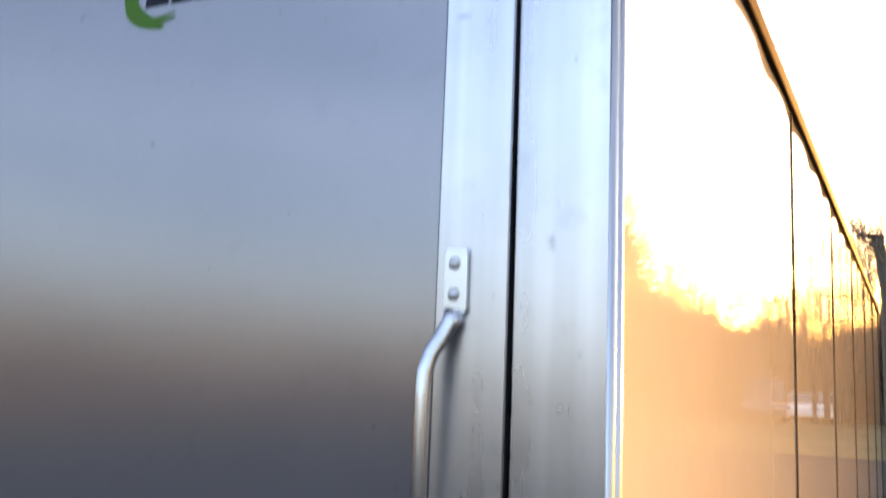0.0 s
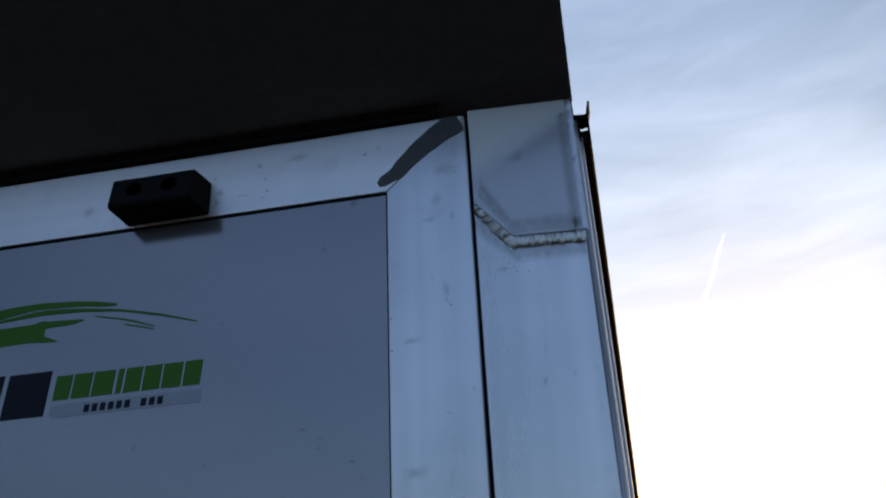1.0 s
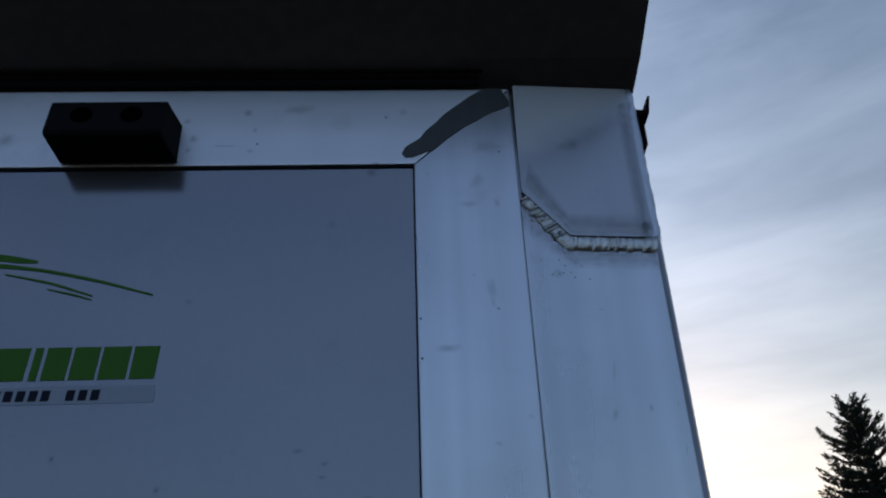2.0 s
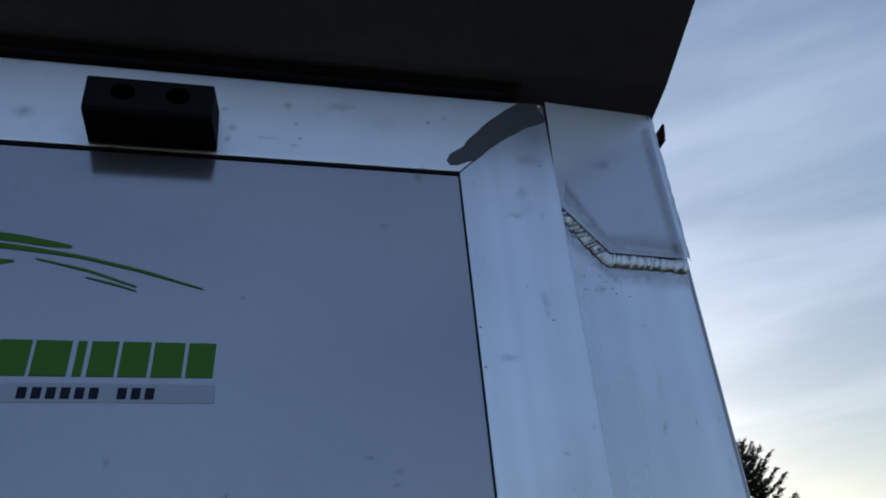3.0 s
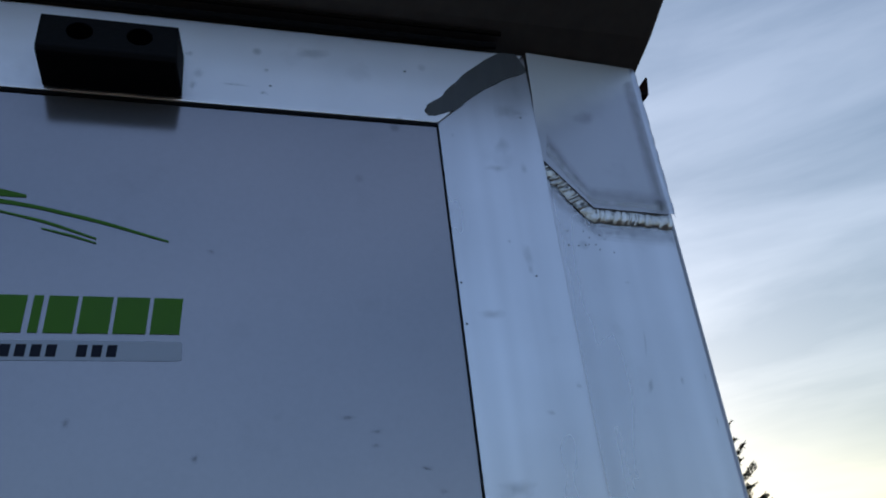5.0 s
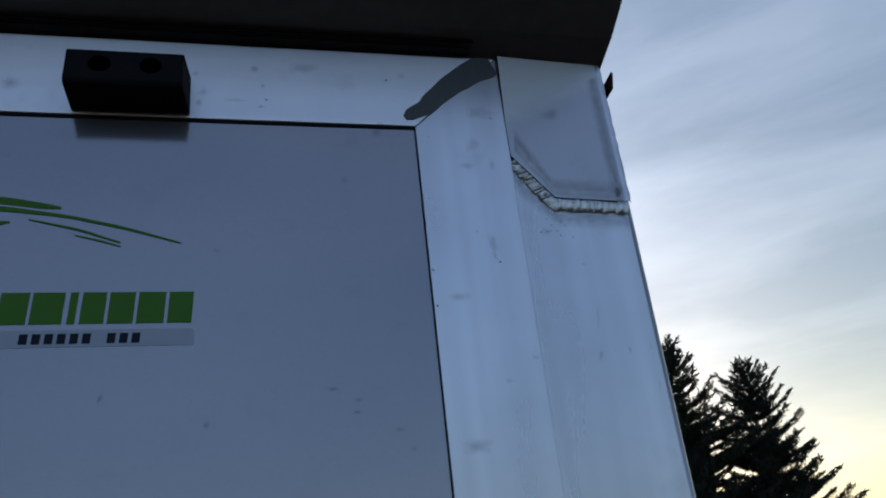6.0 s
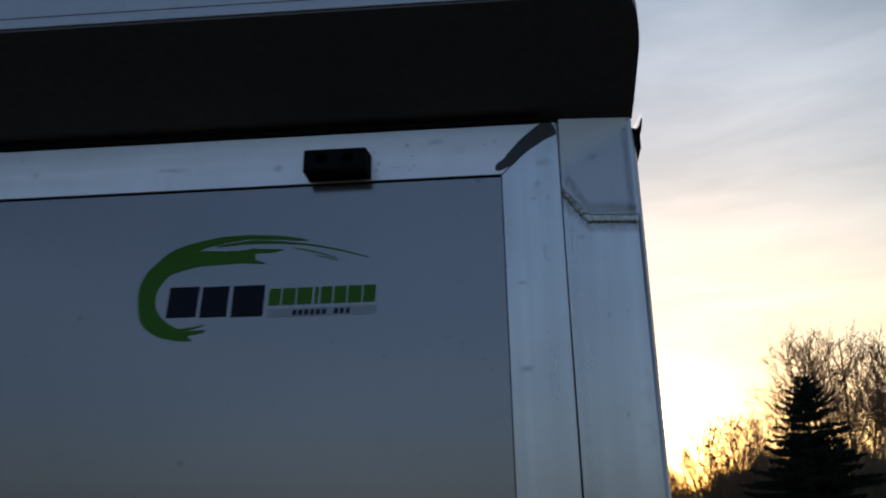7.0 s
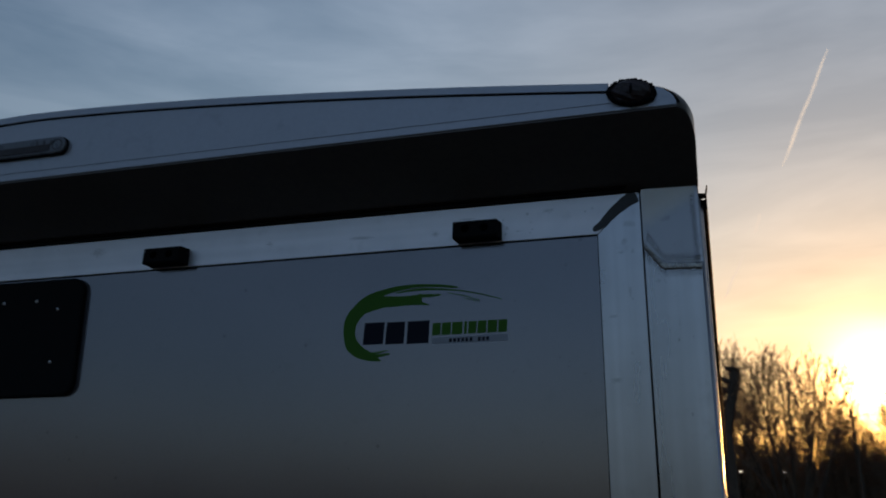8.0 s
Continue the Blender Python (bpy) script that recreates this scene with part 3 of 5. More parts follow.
    for r, s in zip(sections, sections[1:]):
        for k in range(160):
            bm.faces.new((r[k], r[k + 1], s[k + 1], s[k]))
    part("roof_skin", skew(bm), BLACK, trailer, "dark painted roof skin, rounded at its ends", True)
    # closed ends of the overhang
    for sx in (1, -1):
        bm = bmesh.new()
        low, high = [], []
        for y in ys:
            x = xr - edge_x(y)
            x = x if sx > 0 else 2 * MID - x
            low.append(bm.verts.new((x, y, under(y))))
            high.append(bm.verts.new((x, y, tops[0][1] + 0.0015)))
        for k in range(len(ys) - 1):
            bm.faces.new((low[k], low[k + 1], high[k + 1], high[k]))
        part("overhang_cheek", bm, BLACK, trailer, "", True)
    # gasket lip under the overhang, over the door
    part("gasket", tube([(LEFT - 0.05, -0.0035, 2.1955), (0.052, -0.0035, 2.1955)], 0.0028, 8), RUBBER, trailer, "dark rubber gasket above the door")
    part("gasket", tube([(LEFT - 0.05, -0.0105, 2.2015), (0.055, -0.0105, 2.2015)], 0.0016, 8), BRONZE, trailer)


def buckled_sheet(mx, a, b, z0, z1):
    """A thin wall sheet that bulges between its posts, most of all towards its riveted upper edge."""
    bm = bmesh.new()
    nz, ny = 22, max(2, int((b - a) / 0.03))
    rows = []
    for i in range(nz + 1):
        # closer rows near the top
        z = z1 - (z1 - z0) * (i / nz) ** 1.7
        row = []
        for k in range(ny + 1):
            y = a + (b - a) * k / ny
            deep = 0.0011 * (0.18 + 0.82 * math.exp(-(z1 - z) / 0.22)) + 0.0003 * math.sin(3.1 * z + 1.3 * y)
            row.append(bm.verts.new((mx(SIDE_X - 0.0012 + deep * math.sin(2 * math.pi * y / 0.406 + 0.6 * math.sin(2.3 * y))), y, z)))
        rows.append(row)
    for r, q in zip(rows, rows[1:]):
        for k in range(ny):
            bm.faces.new((r[k], r[k + 1], q[k + 1], q[k]))
    rim = rows[0][:] + [r[-1] for r in rows[1:]] + rows[-1][-2::-1] + [r[0] for r in rows[-2:0:-1]]
    back = [bm.verts.new((mx(SIDE_X - 0.0055), v.co.y, v.co.z)) for v in rim]
    for k in range(len(rim)):
        j = (k + 1) % len(rim)
        bm.faces.new((rim[k], rim[j], back[j], back[k]))
    bmesh.ops.recalc_face_normals(bm, faces=bm.faces[:])
    for e in bm.edges:
        if len(e.link_faces) == 2 and e.calc_face_angle(0) > 0.6:
            e.smooth = False
    return bm


def make_sides():
    z0, z1 = 0.32, 2.159
    widths = [0.0375] + [1.44 + 1.16 * k for k in range(6)] + [LONG]
    for sx in (1, -1):
        def mx(x):
            return x if sx > 0 else 2 * MID - x
        part("side_frame", skew(box(*sorted((mx(SIDE_X - 0.03), mx(SIDE_X - 0.007))), 0.05, LONG, z0, 2.16)), BLACK, trailer)
        for a, b in zip(widths, widths[1:]):
            part("side_panel", skew(buckled_sheet(mx, a + 0.002, b - 0.002, z0, z1)), SIDE, trailer, "glossy white side panel, tinted sunset gold, that mirrors the sunset", True)
            if b < LONG:
                part("seam_strip", skew(box(*sorted((mx(SIDE_X - 0.003), mx(SIDE_X + 0.0022))), b - 0.0032, b + 0.0032, z0, z1 - 0.002, 0.0008)), BRONZE, trailer)
        # roof rail: a shallow channel with a thin upright lip, its end turned up
        prof = [(SIDE_X - 0.004, 2.1605), (SIDE_X + 0.0012, 2.1605), (SIDE_X + 0.0018, 2.163), (SIDE_X + 0.0018, 2.181), (SIDE_X + 0.0105, 2.1825), (SIDE_X + 0.0135, 2.2005), (SIDE_X + 0.0118, 2.2010), (SIDE_X + 0.0085, 2.186), (SIDE_X - 0.004, 2.187)]
        part("rail_hook", prism([(mx(x), z) for x, z in prof], "y", 0.019, 0.036), BRONZE, trailer, "small upturned hook at the rail's end")
        prof = [(SIDE_X - 0.004, 2.1605), (SIDE_X + 0.0090, 2.1625), (SIDE_X + 0.0108, 2.165), (SIDE_X + 0.0112, 2.1985), (SIDE_X + 0.0096, 2.1985), (SIDE_X + 0.0088, 2.180), (SIDE_X - 0.004, 2.179)]
        part("drip_rail", skew(prism([(mx(x), z) for x, z in prof], "y", 0.0365, LONG)), BRONZE, trailer, "dark brown metal drip rail along the roof edge")
        part("roof_side", skew(box(*sorted((mx(SIDE_X - 0.02), mx(SIDE_X - 0.0045))), 0.012, LONG, 2.166, 2.214)), BLACK, trailer)
    part("front_wall", skew(box(2 * MID - SIDE_X + 0.03, SIDE_X - 0.03, LONG - 0.05, LONG - 0.01, 0.32, 2.29)), PANEL, trailer)
    part("trailer_floor", skew(box(2 * MID - SIDE_X + 0.02, SIDE_X - 0.02, 0.04, LONG - 0.05, 0.36, FLOOR_Z - 0.005)), BLACK, trailer)
    part("rear_sill", box(2 * MID - 0.17, 0.17, 0.0, 0.08, 0.30, FLOOR_Z - 0.01, 0.004), ALU_H, trailer)
    for y in (3.6, 4.5):
        for x in (SIDE_X - 0.17, 2 * MID - SIDE_X + 0.17):
            make_wheel(trailer, x + SKEW * y, y, 0.34, 0.2)


def make_wheel(parent, x, y, r, w):
    prof = [(r, w * 0.32), (r * 0.97, w * 0.46), (r * 0.8, w * 0.5), (r * 0.66, w * 0.44)]
    prof = prof + [(a, -b) for a, b in prof[::-1]]
    sides = 28
    bm = bmesh.new()
    rings = [[bm.verts.new((x + b, y + a * math.cos(2 * math.pi * k / sides), r + 0.025 + a * math.sin(2 * math.pi * k / sides))) for k in range(sides)] for a, b in prof]
    for i in range(len(rings)):
        for k in range(sides):
            bm.faces.new((rings[i][k], rings[i][(k + 1) % sides], rings[(i + 1) % len(rings)][(k + 1) % sides], rings[(i + 1) % len(rings)][k]))
    bmesh.ops.recalc_face_normals(bm, faces=bm.faces[:])
    tyre = part("tyre", bm, RUBBER, parent, "", True)
    bm = bmesh.new()
    bmesh.ops.create_cone(bm, cap_ends=True, segments=24, radius1=r * 0.66, radius2=r * 0.66, depth=w * 0.7, matrix=Matrix.Translation((x, y, r + 0.025)) @ Matrix.Rotation(radians(90), 4, "Y"))
    part("rim", bm, STEEL, tyre)


def make_bumper(x0, x1):
    """A solid rubber door stop, bolted through its face."""
    prof = [(0.0, 2.1575), (-0.029, 2.1562), (-0.0318, 2.1535), (-0.0355, 2.1255), (-0.033, 2.1225), (0.0, 2.1228)]
    bm = prism(prof, "x", x0, x1, 0.0006, 1)
    for v in bm.verts:
        if v.co.y > -0.004:
            v.co.x += 0.0035 if v.co.x > (x0 + x1) / 2 else 0.001
    block = part("bumper", bm, RUBBER, trailer, "black rubber door stop block with two bolt recesses shaded black")
    for f in (0.29, 0.72):
        x = x0 + (x1 - x0) * f
        # recess: a collar and sunk disc, coloured black for the shade in a hole
        bm = bmesh.new()
        sides = 16
        down = (Vector((0, -0.0355, 2.1255)) - Vector((0, -0.0318, 2.1535))).normalized()
        out = Vector((0, down.z, -down.y)).normalized()
        out = out if out.y < 0 else -out
        c = Vector((x, -0.0335, 2.1405))
        ring = [[bm.verts.new(c + out * d + r * (math.cos(2 * math.pi * k / sides) * Vector((1, 0, 0)) + math.sin(2 * math.pi * k / sides) * down)) for k in range(sides)] for r, d in ((0.0078, 0.0002), (0.0072, 0.0010), (0.0058, 0.0009), (0.0052, 0.0003))]
        for a, b in zip(ring, ring[1:]):
            for k in range(sides):
                bm.faces.new((a[k], a[(k + 1) % sides], b[(k + 1) % sides], b[k]))
        bm.faces.new(ring[-1])
        part("recess_shade", bm, HOLE_SHADE, block)


def make_handle():
    """A bent bar with flattened, riveted ends."""
    x, top, low = 0.0235, 1.6145, 1.2125
    bm = prism(rounded(x - 0.0128, x + 0.0128, top - 0.068, top, 0.006), "y", -0.0065, -0.0005, 0.0012)
    handle = part("grab_handle", bm, CHROME, trailer, "bent bright metal grab handle with riveted flat ends")
    part("handle_foot", prism(rounded(x - 0.0128, x + 0.0128, low, low + 0.068, 0.006), "y", -0.0065, -0.0005, 0.0012), CHROME, handle)
    pts = []
    zt, zb = top - 0.064, low + 0.064
    for f, dy in ((0, -0.004), (0.012, -0.007), (0.026, -0.014), (0.042, -0.023), (0.060, -0.028), (0.085, -0.030)):
        pts.append((x - 0.4 * max(0, f - 0.005) * (1 if f < 0.05 else 0.05 / f), dy, zt - f))
    bottom = [(p[0], p[1], zb + (zt - p[2])) for p in pts[::-1]]
    part("grip_bar", tube(pts + bottom, [0.0106, 0.0096, 0.0086, 0.0081, 0.0079, 0.0078] + [0.0078, 0.0079, 0.0081, 0.0086, 0.0096, 0.0106], 14), CHROME, handle, "", True)
    for z in (top - 0.0165, top - 0.0475, low + 0.0165, low + 0.0475):
        part("rivet", dome(x - 0.001, -0.0063, z, 0.0068, 0.0042), STEEL, handle, "", True)


def make_decal():
    """The maker's mark as plain shapes: a brushed arc and slanted bars."""
    y0, y1 = 0.0010, 0.0016
    S, U0, V0 = 0.3165 / 1160.0, -0.4825, 2.0470
    strip = [(U0 + (u - 35) * S, V0 - (v - 45) * S) for u, v in rounded(679, 1196, 404, 447, 10)]
    decal = part("decal", prism(strip, "y", y0 + 0.0002, y1), PALE, trailer, "vinyl mark of a green brushed arc with dark and green bars")

    layer = [0]

    def stroke(name, pts, mat, samples=40):
        """pts: rows of x, z, half width; a smooth closed ribbon with a slightly ragged edge."""
        layer[0] += 1
        y0 = 0.00125 - 0.00006 * layer[0]
        rnd = random.Random(len(pts) * 13 + int(abs(pts[0][0]) * 1000))
        p = np.array(pts, float)
        t = np.concatenate([[0], np.cumsum(np.hypot(np.diff(p[:, 0]), np.diff(p[:, 1])))])
        s = np.linspace(0, t[-1], samples)
        # smooth passes over a linear resampling
        q = np.stack([np.interp(s, t, p[:, c]) for c in range(3)], 1)
        for _ in range(3):
            q[1:-1] = 0.25 * q[:-2] + 0.5 * q[1:-1] + 0.25 * q[2:]
        up, low = [], []
        for i in range(samples):
            d = q[min(i + 1, samples - 1), :2] - q[max(i - 1, 0), :2]
            d = d / (np.linalg.norm(d) + 1e-9)
            nrm = np.array([-d[1], d[0]])
            w = max(q[i, 2], 0.0002)
            up.append(q[i, :2] + nrm * (w + rnd.uniform(-0.04, 0.04) * w))
            low.append(q[i, :2] - nrm * (w + rnd.uniform(-0.04, 0.04) * w))
        bm = bmesh.new()
        ua, la = [bm.verts.new((a[0], y0, a[1])) for a in up], [bm.verts.new((a[0], y0, a[1])) for a in low]
        ub, lb = [bm.verts.new((a[0], y1, a[1])) for a in up], [bm.verts.new((a[0], y1, a[1])) for a in low]
        for i in range(samples - 1):
            bm.faces.new((ua[i], ua[i + 1], la[i + 1], la[i]))
            bm.faces.new((ub[i], lb[i], lb[i + 1], ub[i + 1]))
            bm.faces.new((ua[i], ub[i], ub[i + 1], ua[i + 1]))
            bm.faces.new((la[i], la[i + 1], lb[i + 1], lb[i]))
        bm.faces.new((ua[0], la[0], lb[0], ub[0])), bm.faces.new((ua[-1], ub[-1], lb[-1], la[-1]))
        bmesh.ops.recalc_face_normals(bm, faces=bm.faces[:])
        part(name, bm, mat, decal)

    # coordinates in the mark's own grid: u to the right, v down, 1 unit = S metres

    def g(rows):
        return [(U0 + (u - 35) * S, V0 - (v - 45) * S, w * S) for u, v, w in rows]
    stroke("brush_stroke", g([(323, 544, 2.6), (267, 520, 26), (216, 502, 33), (154, 472, 44), (105, 424, 46), (89, 359, 42), (90, 289, 46), (115, 228, 49), (172, 174, 46), (248, 148, 49), (330, 138, 41), (464, 141, 34), (575, 138, 34), (608, 136, 41)]), GREEN, 64)
    stroke("brush_stroke", g([(576, 161, 14), (618, 168, 10), (660, 179, 1.8)]), GREEN, 14)
    stroke("brush_stroke", g([(463, 121, 10), (601, 113, 12.8), (712, 115, 9), (745, 111, 2.3)]), GREEN, 18)
    stroke("brush_stroke", g([(70, 280, 2.9), (86, 218, 10), (145, 152, 17.6), (216, 110, 26), (293, 84, 24), (375, 62, 19), (458, 48, 17), (569, 39, 11.7), (737, 50, 10), (842, 67, 7.7), (861, 68, 2.9)]), GREEN, 54)
    stroke("brush_stroke", g([(419, 81, 3.8), (515, 71, 7.3), (599, 65, 10), (738, 74, 6.5), (876, 92, 4.1), (1014, 124, 4.1), (1156, 167, 2.1)]), GREEN, 44)
    stroke("brush_stroke", g([(789, 103, 1.8), (905, 130, 3.3), (1009, 167, 2.1)]), GREEN, 18)
    stroke("brush_stroke", g([(900, 147, 1.5), (960, 162, 2.6), (1010, 178, 1.3)]), GREEN, 12)
    stroke("brush_stroke", g([(256, 490, 5.9), (323, 484, 5.9), (377, 470, 1.8)]), GREEN, 12)
    stroke("brush_stroke", g([(249, 509, 14.7), (325, 506, 10.3), (384, 498, 5.1)]), GREEN, 12)

    def bar(u0, u1, v0, v1, lean, mat, name="bar", d=0.0):
        pts = [(u0 + lean, v0), (u1 + lean, v0), (u1, v1), (u0, v1)]
        part(name, prism([(U0 + (u - 35) * S, V0 - (v - 45) * S) for u, v in pts], "y", y0 - d, y1), mat, decal)
    # three dark blocks, eight green ones and a pale strip with a fine dark row
    bar(190, 334, 279, 429, 12, NAVY)
    bar(352, 482, 283, 433, 10, NAVY)
    bar(503, 656, 284, 437, 8, NAVY)
    for u0, u1 in ((681, 737), (745, 808), (816, 888), (900, 918), (928, 983), (991, 1050), (1058, 1122), (1130, 1188)):
        bar(u0, u1, 305, 388, 5, GREEN)
    for k in range(10):
        u = 798 + k * 28
        if k != 6:
            bar(u, u + 19, 413, 439, 2, NAVY, "small_bar")


def make_lights():
    # corner marker lamp: a ribbed dark dome in a rubber ring, set on the rounded shoulder
    cx, cz, rx, rz = 0.0825, 2.3010, 0.0398, 0.0240
    base = prism([(cx + rx * math.cos(radians(a)), cz - 0.10 * (rx * math.cos(radians(a))) + rz * math.sin(radians(a))) for a in range(0, 360, 15)], "y", HEAD_Y - 0.008, HEAD_Y, 0.002)
    for sx in (1, -1):
        m = Matrix.Identity(4) if sx > 0 else Matrix.Translation((2 * MID, 0, 0)) @ Matrix.Diagonal((-1, 1, 1, 1))
        bm = bmesh.new()
        tmp = bpy.data.meshes.new("tmp")
        base.to_mesh(tmp)
        bm.from_mesh(tmp)
        bpy.data.meshes.remove(tmp)
        bmesh.ops.transform(bm, matrix=m, verts=bm.verts[:])
        bmesh.ops.recalc_face_normals(bm, faces=bm.faces[:])
        lamp = part("marker_lamp", bm, RUBBER, trailer, "dark ribbed corner marker lamp, unlit")
        bm = bmesh.new()
        bmesh.ops.create_uvsphere(bm, u_segments=14, v_segments=9, radius=1.0, matrix=m @ Matrix.Translation((cx, HEAD_Y - 0.006, cz)) @ Matrix.Rotation(radians(5.7), 4, "Y") @ Matrix.Diagonal((rx * 0.90, 0.018, rz * 0.90, 1)))
        rnd = random.Random(3)
        for v in bm.verts:
            v.co.y += rnd.uniform(-0.0022, 0.0022)
        part("lens", bm, LENS, lamp)
        # raised rim of moulded lugs and a middle ridge
        for k in range(22):
            a = 2 * math.pi * k / 22
            x, z = cx + rx * 0.86 * math.cos(a), cz - 0.1 * rx * math.cos(a) + rz * 0.84 * math.sin(a)
            w = 0.0036 + 0.0012 * (k % 3)
            bm = box(x - w, x + w, HEAD_Y - 0.0125 - 0.001 * (k % 2), HEAD_Y - 0.001, z - 0.0026, z + 0.0026, 0.001, 1)
            bmesh.ops.transform(bm, matrix=m, verts=bm.verts[:])
            bmesh.ops.recalc_face_normals(bm, faces=bm.faces[:])
            part("lug", bm, RUBBER, lamp)
        bm = tube([(cx - 0.002, HEAD_Y - 0.008, cz - rz), (cx, HEAD_Y - 0.0255, cz), (cx + 0.001, HEAD_Y - 0.009, cz + rz * 0.9)], [0.0018, 0.0024, 0.002], 7)
        bmesh.ops.transform(bm, matrix=m, verts=bm.verts[:])
        bmesh.ops.recalc_face_normals(bm, faces=bm.faces[:])
        part("rib", bm, RUBBER, lamp)
    base.free()
    # centre identification lamp: a long oval clear lens with a row of diodes
    x0, x1, z = -1.205, -1.005, 2.336
    lamp = part("identification_lamp", prism(rounded(x0 - 0.0015, x1 + 0.0015, z - 0.0188, z + 0.0188, 0.0184), "y", HEAD_Y - 0.005, HEAD_Y, 0.001), RUBBER, trailer, "long oval centre lamp with a clear lens, unlit")
    part("lens", prism(rounded(x0, x1, z - 0.0172, z + 0.0172, 0.0168), "y", HEAD_Y - 0.012, HEAD_Y - 0.005, 0.003), CLEAR, lamp)
    part("reflector", prism(rounded(x0 + 0.018, x1 - 0.034, z - 0.0125, z + 0.002, 0.003), "y", HEAD_Y - 0.0135, HEAD_Y - 0.0115, 0.0006), LENS, lamp, "dark reflector strip")
    part("end_loop", tube([(x1 - 0.018 + 0.0115 * math.cos(k * math.pi / 8), HEAD_Y - 0.0122, z + 0.0105 * math.sin(k * math.pi / 8)) for k in range(17)], 0.0009, 6), LENS, lamp)
    for k in range(3):
        x = x1 - 0.075 + k * 0.0165
        part("diode", box(x, x + 0.011, HEAD_Y - 0.0142, HEAD_Y - 0.0118, z + 0.001, z + 0.0115, 0.001), CLEAR, lamp)


def make_plate():
    """Black moulded cover on the door, screwed on."""
    x1, x0, z1, z0 = -1.056, -1.379, 2.112, 1.868
    plate = part("cover_plate", prism(rounded(x0, x1, z0, z1, 0.028), "y", -0.012, 0.003, 0.004), PLASTIC, trailer, "black moulded plastic cover with small bright screws")
    for x, z in ((-1.1136, 2.0468), (-1.1686, 2.067), (-1.116, 1.9372), (-1.306, 2.0468), (-1.251, 2.067), (-1.304, 1.9372)):
        part("screw", dome(x, -0.0118, z, 0.0038, 0.0018), STEEL, plate)


def make_marks():
    """Scuffs, dents and drips on the frame, and dirt specks beside the weld."""
    rnd = random.Random(12)

    def blot(name, x, y, z, w, h, mat, lean=0.0, layers=1):
        bm = bmesh.new()
        ring = [rnd.uniform(0.7, 1.2) for _ in range(16)]
        for i in range(layers):
            f = 1 - i / layers
            bm.faces.new([bm.verts.new((x + f * (w * q * math.cos(0.3927 * k) + lean * h * math.sin(0.3927 * k)), y - 0.00008 * (i + 1), z + f * h * q * math.sin(0.3927 * k))) for k, q in enumerate(ring)])
        part(name, bm, mat, trailer)
    # scuffs on the stile and the post
    for x, y, z, w, h, lean in ((0.0509, 0, 2.014, 0.0036, 0.011, -0.12), (0.0512, 0, 2.0034, 0.0022, 0.005, -0.2), (0.0594, 0, 2.085, 0.003, 0.006, 0), (0.0453, 0, 2.1033, 0.006, 0.008, 0.2),
                                (0.0199, 0, 1.9697, 0.011, 0.0042, 0.3), (0.0385, 0, 2.0833, 0.009, 0.0035, 0), (0.0394, 0, 2.0242, 0.0012, 0.0016, 0), (0.0097, 0, 2.1098, 0.0014, 0.0017, 0), (0.0487, 0, 1.9049, 0.0035, 0.0016, -0.5),
                                (0.070, 0, 1.922, 0.0021, 0.0024, 0), (0.0628, 0, 1.5655, 0.0022, 0.0042, 0), (0.055, 0, 2.135, 0.014, 0.008, 0), (0.02, 0, 1.86, 0.012, 0.006, 0.2),
                                (0.1388, 0.0115, 1.801, 0.0024, 0.0055, 0), (0.150, 0.0115, 1.93, 0.0016, 0.0032, 0), (0.1265, 0.0115, 2.0023, 0.0026, 0.0010, 0), (0.1292, 0.0115, 1.956, 0.0011, 0.010, 0.1), (0.126, 0.0115, 1.9264, 0.0022, 0.006, 0.3),
                                (0.168, 0.0115, 1.9018, 0.0007, 0.004, 0), (0.168, 0.0115, 1.9327, 0.0007, 0.003, 0), (0.118, 0.0115, 1.62, 0.006, 0.012, 0), (0.12, 0.0075, 2.142, 0.010, 0.007, 0.3)):
        blot("smudge", x, y, z, w, h, MARK, lean, 3)
    # scuffs on the upper rail
    for x, z, w, h in ((-0.1638, 2.1449, 0.0045, 0.004), (-0.167, 2.1347, 0.003, 0.004), (-0.170, 2.1616, 0.003, 0.003), (-0.1192, 2.1529, 0.002, 0.0022), (-0.0859, 2.1728, 0.012, 0.0058), (-0.1397, 2.138, 0.010, 0.0013), (-0.121, 2.1328, 0.003, 0.002),
                       (-0.0204, 2.1643, 0.002, 0.002), (-0.3005, 2.1455, 0.0085, 0.006), (-0.642, 2.154, 0.009, 0.005), (-1.04, 2.165, 0.02, 0.012), (-0.45, 2.15, 0.03, 0.004), (-0.24, 2.169, 0.02, 0.003)):
        blot("smudge", x, 0.0, z, w, h, MARK_H, 0.1, 3)
    # dried drops on the skin
    for x, z, w, h in ((-0.1521, 2.0085, 0.0024, 0.0022), (-0.0748, 1.9038, 0.0048, 0.0016), (-0.0585, 1.8955, 0.004, 0.0016), (-0.1567, 1.882, 0.0024, 0.003), (-0.2223, 1.9021, 0.0024, 0.003), (-0.0231, 1.8605, 0.003, 0.0016), (-0.0596, 1.8873, 0.003, 0.0014),
                       (-0.0316, 1.874, 0.004, 0.0014), (-0.11, 1.76, 0.0022, 0.0026), (-0.35, 1.83, 0.002, 0.003), (-0.46, 1.72, 0.0026, 0.002), (-0.62, 1.90, 0.002, 0.002), (-0.19, 1.66, 0.002, 0.0034), (-0.30, 1.60, 0.0024, 0.002)):
        blot("smudge", x, 0.0015, z, w, h, MARK_P, 0.1, 2)
